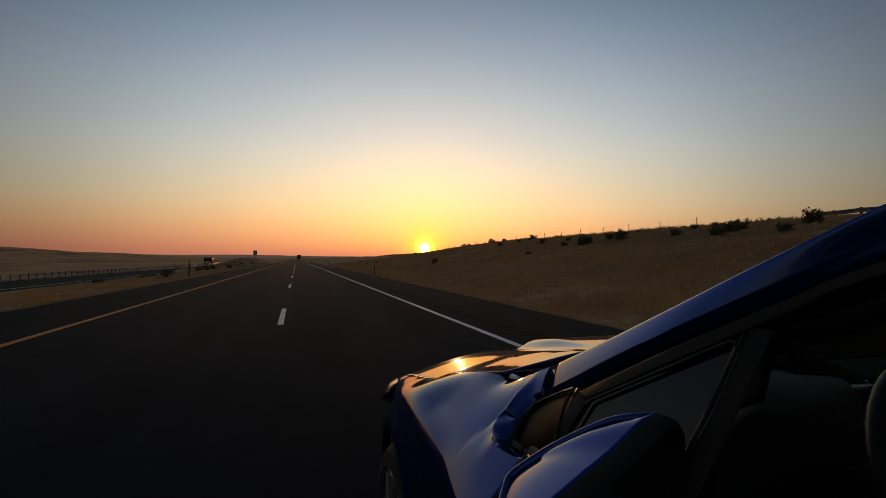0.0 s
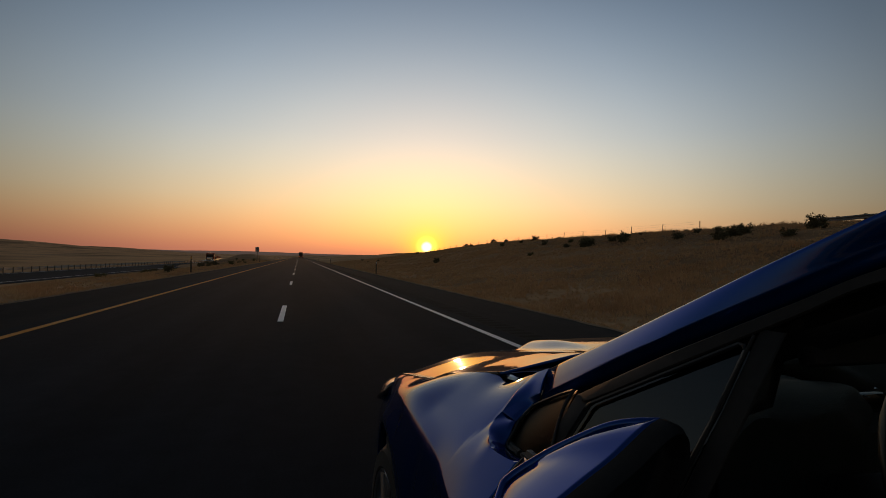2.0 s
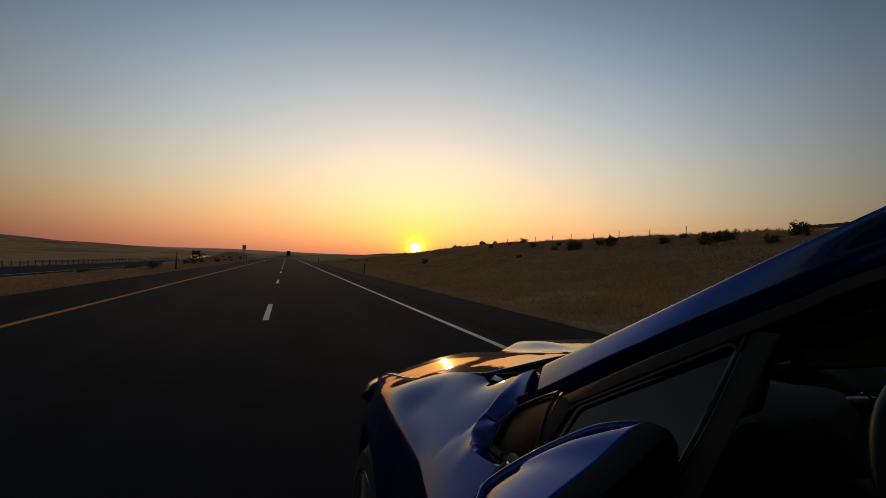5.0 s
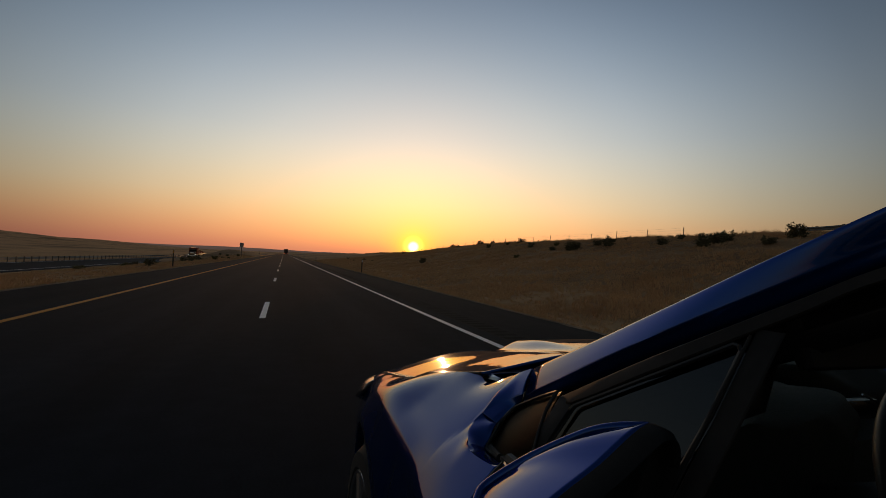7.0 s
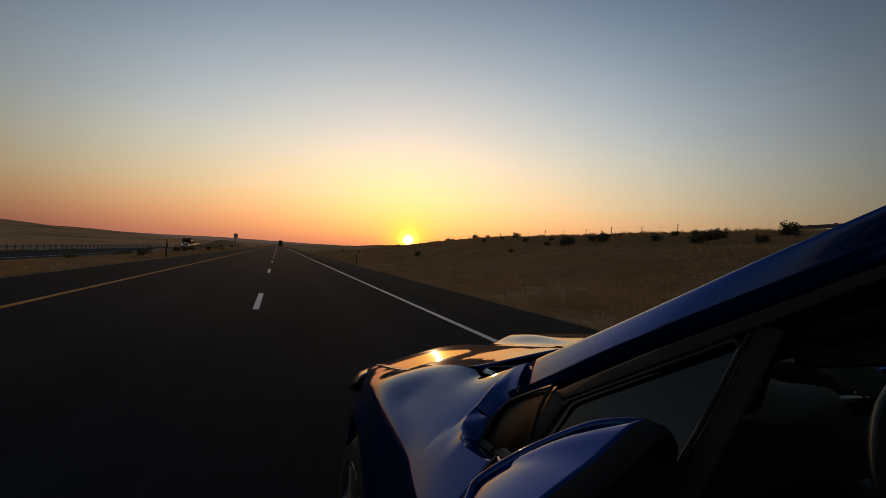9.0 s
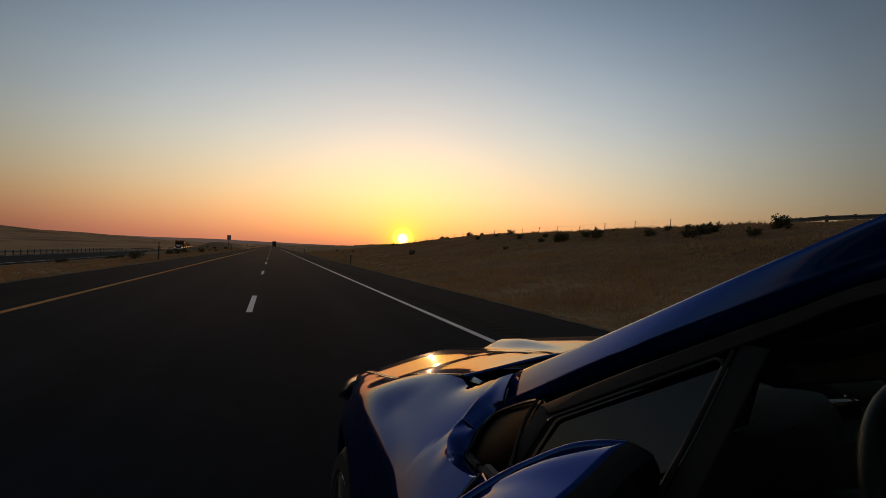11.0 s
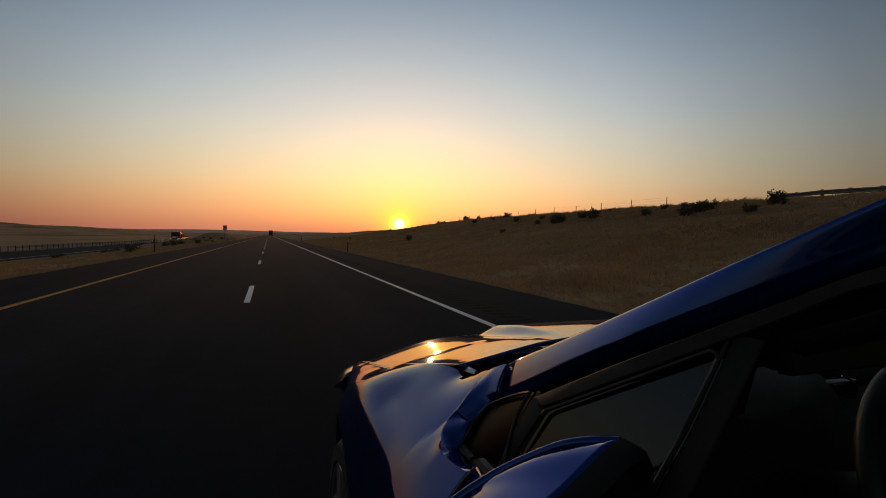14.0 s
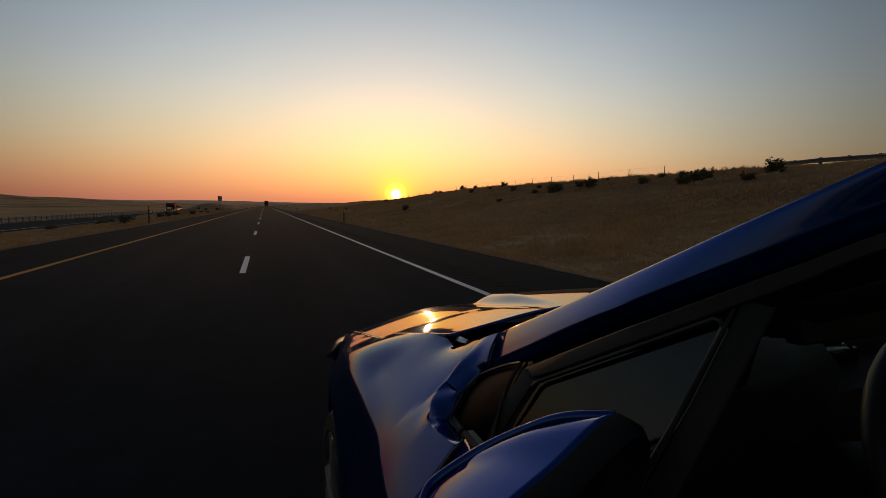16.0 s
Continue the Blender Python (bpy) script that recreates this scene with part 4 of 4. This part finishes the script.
def road_sign(x, y):
    """A no-U-turn plate on a post, facing the traffic."""
    t = thing("road_sign", (x, y, ground_z(x, y)), "white no U-turn sign plate on a tall wooden post", "sign")
    part("post", box((-.06, -.06, -.3), (.06, .06, 2.9), .008), WOOD_POST, t)
    white = mat("sign_white", (.55, .53, .50), .5, col2=(.68, .66, .63), scale=6)
    black = mat("sign_black", (.02, .02, .02), .6, col2=(.03, .03, .03), scale=6)
    red = mat("sign_red", (.30, .03, .025), .6, col2=(.38, .045, .035), scale=6)
    face = part("plate", box((-.38, -.085, 2.05), (.38, -.062, 3.0), .006), white, t)
    for a, b, c, d in ((-.38, 2.05, -.34, 3.0), (.34, 2.05, .38, 3.0), (-.34, 2.05, .34, 2.09), (-.34, 2.96, .34, 3.0)):
        part("border", box((a, -.089, b), (c, -.0855, d)), black, face, smooth=False)
    ring = bmesh.new()
    tube(ring, [(.29 * math.cos(a), -.09, 2.525 + .33 * math.sin(a)) for a in np.linspace(0, 2 * math.pi, 32, endpoint=False)], .032, 6, closed=True)
    part("ring", ring, red, face)
    slash = bmesh.new()
    tube(slash, [(-.20, -.096, 2.76), (.20, -.096, 2.29)], .028, 6)
    part("slash", slash, red, face)
    arrow = bmesh.new()
    arch = [(.11 * math.cos(a), -.088, 2.60 + .11 * math.sin(a)) for a in np.linspace(0, math.pi, 12)]
    tube(arrow, [(.11, -.088, 2.34)] + arch + [(-.11, -.088, 2.46)], .032, 6)
    tube(arrow, [(-.11, -.088, 2.48), (-.11, -.088, 2.36)], [.085, .004], 6)
    part("arrow", arrow, black, face)


road_sign(-8.6, 112)

BARK = mat("shrub_stem", (.05, .038, .025), .95, col2=(.09, .07, .05), scale=30)
SAGE = mat("sagebrush_leaf", (.095, .085, .046), .9, col2=(.19, .165, .095), scale=3, island=.5, spec=.1)
GREEN = mat("rabbitbrush_leaf", (.085, .078, .028), .9, col2=(.17, .15, .06), scale=3, island=.5, spec=.1)


def shrub_mesh(seed, leaves, size, lean=1.0):
    rng = random.Random(seed)
    stems, crown = bmesh.new(), bmesh.new()
    tips = []
    for k in range(11):
        a = 2 * math.pi * k / 11 + rng.uniform(-.3, .3)
        out, up = rng.uniform(.20, .62) * size * lean, rng.uniform(.40, .90) * size
        mid = (out * .55 * math.cos(a), out * .55 * math.sin(a), up * .5)
        tip = (out * math.cos(a), out * math.sin(a), up)
        low = (out * .8 * math.cos(a + .4), out * .8 * math.sin(a + .4), up * .28)
        tube(stems, [(0, 0, -.1), mid, tip], [.025 * size, .016 * size, .006 * size], 5)
        tips += [mid, low, low, tip, tip]
    for _ in range(leaves):
        c = Vector(rng.choice(tips)) + Vector([rng.gauss(0, .12 * size) for _ in range(3)])
        c.z = max(c.z, .03)
        d = Vector([rng.uniform(-1, 1) for _ in range(3)]).normalized() * rng.uniform(.05, .13) * size
        e = d.cross(Vector([rng.uniform(-1, 1) for _ in range(3)])).normalized() * rng.uniform(.025, .055) * size
        v = [crown.verts.new(c + w) for w in (-d, e, d, -e)]
        crown.faces.new(v)
    return stems, crown


def shrub(seed, size, material, label):
    s, c = shrub_mesh(seed, 1000, size)
    t = thing("shrub", (0, -300, ground_z(0, -300)), label, "shrub", "shrubs on the bank and median")
    part("stems", s, BARK, t)
    part("crown", c, material, t, smooth=False)
    return t


def place_shrubs():
    rng = random.Random(5)
    kinds = [shrub(11, .75, SAGE, "dark grey-green sagebrush on the grassy bank"), shrub(12, .95, SAGE, "dark twiggy sagebrush among the dry grass"), shrub(13, .6, GREEN, "low olive shrub among the dry grass"), shrub(14, 1.9, SAGE, "tall dark bush on the crest of the bank")]
    spots = [(34, 70, 0), (35, 95, 1), (20, 40, 2), (34.5, 84, 3)]
    for _ in range(30):  # along the crest
        spots.append((rng.uniform(31, 38), rng.uniform(34, 190), rng.choice((0, 1))))
    for _ in range(3):  # taller bushes on the crest
        spots.append((rng.uniform(33, 37), rng.uniform(62, 112), 3))
    for _ in range(12):  # on the bank
        spots.append((rng.uniform(12, 30), rng.uniform(14, 120), rng.choice((0, 2))))
    for _ in range(16):  # a dense patch half way up
        spots.append((rng.gauss(27, 2.5), rng.gauss(30, 7), rng.choice((0, 1))))
    for _ in range(26):  # median
        spots.append((rng.uniform(-17, -8.2), rng.uniform(18, 130), rng.choice((0, 2, 2))))
    for i, (x, y, k) in enumerate(spots):
        m = Matrix.LocRotScale((x, y, ground_z(x, y) - .03), Euler((0, 0, rng.uniform(0, 6.3))), None)
        if i < 4:
            ob = kinds[i]
            ob.matrix_basis = m
        else:
            ob = copy_thing(kinds[k], m)
        f = rng.uniform(.6, 1.25) * (.46 if x > 30 else .8)
        ob.scale = (f, f, f * rng.uniform(.75, 1.1))


place_shrubs()

STRAW = mat("dry_straw", (.53, .305, .155), .95, col2=(.76, .485, .26), scale=.5, island=.16, spec=.1)


def grass(name, label, count, region, height, seed):
    """Dry tufts: narrow bent blades in one joined mesh."""
    rng = np.random.default_rng(seed)
    verts, faces = [], []
    made = 0
    while made < count:
        x, y = region(rng)
        clump = rough(x, y, .25, 8.0) + .6 * rough(x, y, .9, 2.0)
        if clump < rng.uniform(-1.1, .35):
            continue
        made += 1
        z = ground_z(x, y) - .02
        h0 = height * (.6 + .7 * max(clump + .4, 0)) * rng.uniform(.6, 1.3)
        for _ in range(5):
            a, b = rng.uniform(0, 6.283, 2)
            r = rng.uniform(0, .12)
            bx, by = x + r * math.cos(a), y + r * math.sin(a)
            h = h0 * rng.uniform(.6, 1.2)
            w = rng.uniform(.008, .02) * (1 + y / 60)
            lx, ly = math.cos(b) * h * .35, math.sin(b) * h * .35
            n = len(verts)
            verts += [(bx - w, by, z), (bx + w, by, z), (bx + lx * .4 + w * .7, by + ly * .4, z + h * .6), (bx + lx * .4 - w * .7, by + ly * .4, z + h * .6), (bx + lx, by + ly, z + h)]
            faces += [(n, n + 1, n + 2, n + 3), (n + 3, n + 2, n + 4)]
    me = bpy.data.meshes.new(name)
    me.from_pydata(verts, [], faces)
    me.materials.append(STRAW)
    tagged(new(name, me), label, "grass", kind="stuff")


def bank_spot(rng):
    y = 3 + 130 * rng.random() ** 1.6
    return X_RIGHT + .35 + 33 * rng.random() ** 1.25, y


def median_spot(rng):
    y = 8 + 120 * rng.random() ** 1.5
    return X_LEFT - .3 - 14 * rng.random() ** 1.2, y


grass("dry_grass", "tall straw-coloured dry grass covering the bank", 56000, bank_spot, .135, 3)
grass("dry_grass", "straw-coloured dry grass on the median", 14000, median_spot, .105, 4)


def crest_spot(rng):
    return 30.5 + 7.5 * rng.random(), 26 + 170 * rng.random()


grass("dry_grass", "tall seed-headed dry grass along the crest of the bank", 5200, crest_spot, .30, 6)


def fence():
    """Thin wire fence along the crest."""
    f = thing("fence", (33.0, 34, ground_z(33.0, 34)), "old wire fence with thin posts along the crest", "fence")
    o = Vector(f.location)
    ys = [34 + 4.5 * i for i in range(24)]
    me = None
    for i, y in enumerate(ys):
        if me is None:
            p = part("post", box((-.025, -.025, -.3), (.025, .025, .85), .005), WOOD_POST, f, smooth=False)
            me = p.data
        else:
            p = new("post", me)
            p.parent = f
        p.location = Vector((33.0, y, ground_z(33.0, y))) - o
        p.rotation_euler = (.05 * math.sin(i * 2.3), .06 * math.sin(i * 1.7), i)
    for h in (.35, .60, .80):
        bm = bmesh.new()
        tube(bm, [Vector((33.0, y, ground_z(33.0, y) + h)) - o for y in ys], .003, 4)
        part("wire", bm, GALV, f)


fence()


def add_wheels(t, xs, ys, r, w):
    for y in ys:
        for x in xs:
            tyre = part("wheel", lathe([(-w / 2, r * .55), (-w / 2, r * .92), (-w * .35, r), (w * .35, r), (w / 2, r * .92), (w / 2, r * .55)], 20), RUBBER, t)
            tyre.location = (x, y, r)
            part("rim", lathe([(-w * .45, r * .56), (-w * .3, r * .3), (-w * .32, .04)], 16), GALV, tyre)


def lamp_mat(name, col, power):
    m = bpy.data.materials.new(name)
    m.use_nodes = True
    b = m.node_tree.nodes["Principled BSDF"]
    b.inputs["Emission Color"].default_value, b.inputs["Emission Strength"].default_value = (*col, 1), power
    return m


HEADLAMP = lamp_mat("headlamp_on", (1, .95, .9), 12)
DIPPED = lamp_mat("dipped_headlamp", (1, .9, .75), .7)
DIM_MARKER = lamp_mat("amber_marker_lamp", (1, .35, .08), .5)
MARKER = lamp_mat("red_marker_lamp", (1, .10, .03), 4)
DARK_BODY = mat("dark_trailer_paint", (.030, .026, .025), .6, col2=(.05, .045, .042), scale=3)
WHITE_BODY = mat("white_vehicle_paint", (.55, .55, .56), .35, col2=(.62, .62, .63), scale=2, coat=.5)
RED_LOAD = mat("rust_red_load", (.22, .045, .025), .9, spec=.05, col2=(.34, .09, .045), scale=4, bump=.3)
DARK_GLASS = mat("dark_vehicle_glass", (.01, .012, .013), .1)


def semi_truck(x, y):
    """A box trailer seen from behind."""
    t = thing("semi_truck", (x, y, 0), "dark box-trailer truck far ahead in the lane", "truck")
    part("trailer", box((-1.27, 0, 1.15), (1.27, 14.5, 4.05), .04), DARK_BODY, t)
    for sx in (-.62, .62):
        part("rear_door", box((sx - .58, -.03, 1.25), (sx + .58, .01, 3.95), .01), DARK_BODY, t)
        part("tail_lamp", box((sx * 1.5 - .12, -.06, 1.0), (sx * 1.5 + .12, -.01, 1.1), .01), MARKER, t)
    part("underride_bar", box((-1.15, -.02, .5), (1.15, .1, .62), .01), DARK_BODY, t)
    part("chassis", box((-.5, .3, .8), (.5, 19, 1.15), .02), DARK_BODY, t)
    part("cab", box((-1.2, 15.2, .9), (1.2, 18.5, 3.7), .15), DARK_BODY, t)
    add_wheels(t, (-1.05, 1.05), (1.2, 2.5, 15.8, 18.6), .5, .55)


semi_truck(1.36, 350)


def pickup(x, y, z):
    t = thing("pickup_truck", (x, y, z), "white pickup truck with lit headlamps on the far carriageway", "pickup")
    bm = bmesh.new()
    side = [(-2.7, .55), (-2.75, .95), (-2.6, 1.12), (-1.2, 1.18), (-.45, 1.80), (.95, 1.84), (1.15, 1.20), (2.75, 1.18), (2.8, .55)]
    rows = [[(w, p[0], p[1]) for p in side] for w in (-.98, -.9, .9, .98)]
    for k in (0, 3):
        rows[k] = [(v[0], v[1], min(v[2], 1.12)) for v in rows[k]]
    add_grid(bm, rows)
    b = part("body", bm, WHITE_BODY, t)
    m = b.modifiers.new("skin", "SOLIDIFY")
    m.thickness = .03
    part("windscreen", box((-.78, -1.02, 1.25), (.78, -.72, 1.66), .03), DARK_GLASS, t)
    for sx in (-1, 1):
        part("side_window", box((sx * .93 - .03, -.55, 1.22), (sx * .93 + .03, .85, 1.68), .02), DARK_GLASS, t)
        part("headlamp", box((sx * .72 - .16, -2.80, .82), (sx * .72 + .16, -2.70, 1.0), .02), HEADLAMP, t)
    part("grille", box((-.5, -2.82, .6), (.5, -2.72, 1.0), .02), DARK_BODY, t)
    add_wheels(t, (-.82, .82), (-1.75, 1.75), .39, .28)


pickup(-25.0, 212, OPP_Z + .03)


def flatbed(x, y, z):
    t = thing("flatbed_truck", (x, y, z), "flatbed truck with a rust-red load on the far carriageway", "truck")
    cab = part("cab", box((-1.15, -7.2, .8), (1.15, -5.2, 2.95), .14), RED_LOAD, t)
    part("windscreen", box((-.95, -7.27, 1.85), (.95, -7.1, 2.62), .04), DARK_GLASS, cab)
    for sx in (-1, 1):
        part("side_window", box((sx * 1.14 - .03, -6.9, 1.85), (sx * 1.14 + .03, -6.1, 2.5), .02), DARK_GLASS, cab)
        part("wheel_arch", box((sx * .98 - .2, -9.0, .75), (sx * .98 + .2, -7.3, 1.18), .14), DARK_BODY, t)
        part("headlamp", box((sx * .92 - .13, -9.08, .86), (sx * .92 + .13, -8.98, 1.0), .02), DIPPED, t)
        stack = bmesh.new()
        tube(stack, [(sx * 1.05, -5.0, 1.1), (sx * 1.05, -5.0, 3.1)], .08, 10)
        part("exhaust_stack", stack, CHROME, t)
        part("fuel_tank", box((sx * .95 - .25, -6.6, .45), (sx * .95 + .25, -5.2, .95), .2), CHROME, t)
    part("bonnet", box((-.72, -9.1, .85), (.72, -7.1, 1.82), .16), DARK_BODY, t)
    part("grille", box((-.5, -9.17, .9), (.5, -9.07, 1.65), .04), CHROME, t)
    part("bumper", box((-1.2, -9.25, .4), (1.2, -9.02, .72), .05), CHROME, t)
    part("deck", box((-1.25, -4.3, 1.2), (1.25, 8.3, 1.4), .03), DARK_BODY, t)
    part("headboard", box((-1.2, -4.35, 1.4), (1.2, -4.22, 2.3), .03), DARK_BODY, t)
    part("chassis", box((-.45, -9.0, .7), (.45, 8.0, 1.15), .02), DARK_BODY, t)
    rng = random.Random(3)
    for a, b, h in ((-3.9, -2.2, 2.15), (-2.1, -.2, 2.30), (-.1, 1.7, 2.20), (1.9, 4.3, 2.02), (4.5, 6.2, 1.92), (6.3, 7.8, 1.78)):
        load = box((-1.0 + rng.uniform(0, .2), a, 1.4), (1.0 - rng.uniform(0, .2), b, h), .22)
        part("load", load, RED_LOAD, t)
        strap = bmesh.new()
        m = (a + b) / 2
        tube(strap, [(-1.2, m, 1.4), (-.95, m, h + .01), (.95, m, h + .01), (1.2, m, 1.4)], .03, 6)
        part("strap", strap, DARK_BODY, t)
    for sx in (-.5, -.25, 0, .25, .5):
        part("marker_lamp", box((sx - .05, -7.15, 2.95), (sx + .05, -7.05, 3.02), .01), DIM_MARKER, t)
    add_wheels(t, (-1.0, 1.0), (-8.1, -5.0, -3.7, 5.6, 6.9), .5, .5)


flatbed(-25.6, 168, OPP_Z + .03)


def rumble_strip():
    """Milled grooves in the shoulder beside the white line."""
    groove = mat("milled_groove", (.006, .006, .006), .95, col2=(.010, .010, .010), scale=50, spec=.05)
    me, host = None, bpy.data.objects["pavement"]
    for k in range(200):
        if me is None:
            ob = part("rumble_groove", box((-.20, -.085, -.01), (.20, .085, .0015)), groove, smooth=False)
            me = ob.data
        else:
            ob = new("rumble_groove", me)
        ob.location = (X_WHITE + .62, 2.5 + .34 * k, -.004)
        ob.parent = host


rumble_strip()


def far_ridge():
    """Low hills at the end of the road, glowing faintly to imitate haze."""
    bm = bmesh.new()
    m = mat("distant_hill_haze_glow", (.22, .17, .14), 1.0, col2=(.30, .24, .20), scale=.01, spec=.0)
    glow_shader = m.node_tree.nodes["Principled BSDF"]
    # dim brown emission stands in for lit haze in front of the hills
    glow_shader.inputs["Emission Color"].default_value, glow_shader.inputs["Emission Strength"].default_value = (.11, .066, .050, 1), .6
    xs = np.linspace(-1500, 1200, 120)
    rows = []
    for k, h in ((0, -30), (1, None), (2, -30)):
        rows.append([(x, 3300 + 250 * k, h if h is not None else 24 + 9 * rough(x, 0, .0016, 4.0) + 2.0 * rough(x, 0, .012, 2.0)) for x in xs])
    add_grid(bm, rows)
    tagged(part("backdrop", bm, m), "low hills with a haze glow put into their colour at the end of the highway", "hills", kind="structure")


far_ridge()


def gravel_verge(x_in, x_out, seed):
    """Pale loose dirt with a ragged edge between asphalt and grass."""
    dirt = bpy.data.materials.get("verge_dirt") or mat("verge_dirt", (.20, .135, .085), 1.0, col2=(.36, .26, .17), scale=8, bump=.5, bscale=40, spec=.05)
    sgn = 1 if x_out > x_in else -1
    bm = bmesh.new()
    rows = []
    y = 2.0
    while y < 260:
        w = .06 + .05 * rough(x_in, y, 1.7, seed) + .04 * rough(x_in, y, 5.0, seed)
        o = abs(x_out - x_in) * (.7 + .5 * rough(x_out, y, .8, seed))
        a, c = x_in - sgn * max(w, 0), x_in + sgn * o
        rows.append([(a, y, .002), (x_in + sgn * .04, y, .012), ((x_in + c) / 2, y, max(ground_z((x_in + c) / 2, y) + .02, -.06)), (c, y, ground_z(c, y) + .003)])
        y += .22 + y * .006
    add_grid(bm, rows)
    tagged(part("pavement", bm, dirt), "pale loose dirt along the asphalt edge", "verge", kind="structure")


gravel_verge(X_RIGHT, X_RIGHT + .75, 3.0)
gravel_verge(X_LEFT, X_LEFT - .6, 7.0)
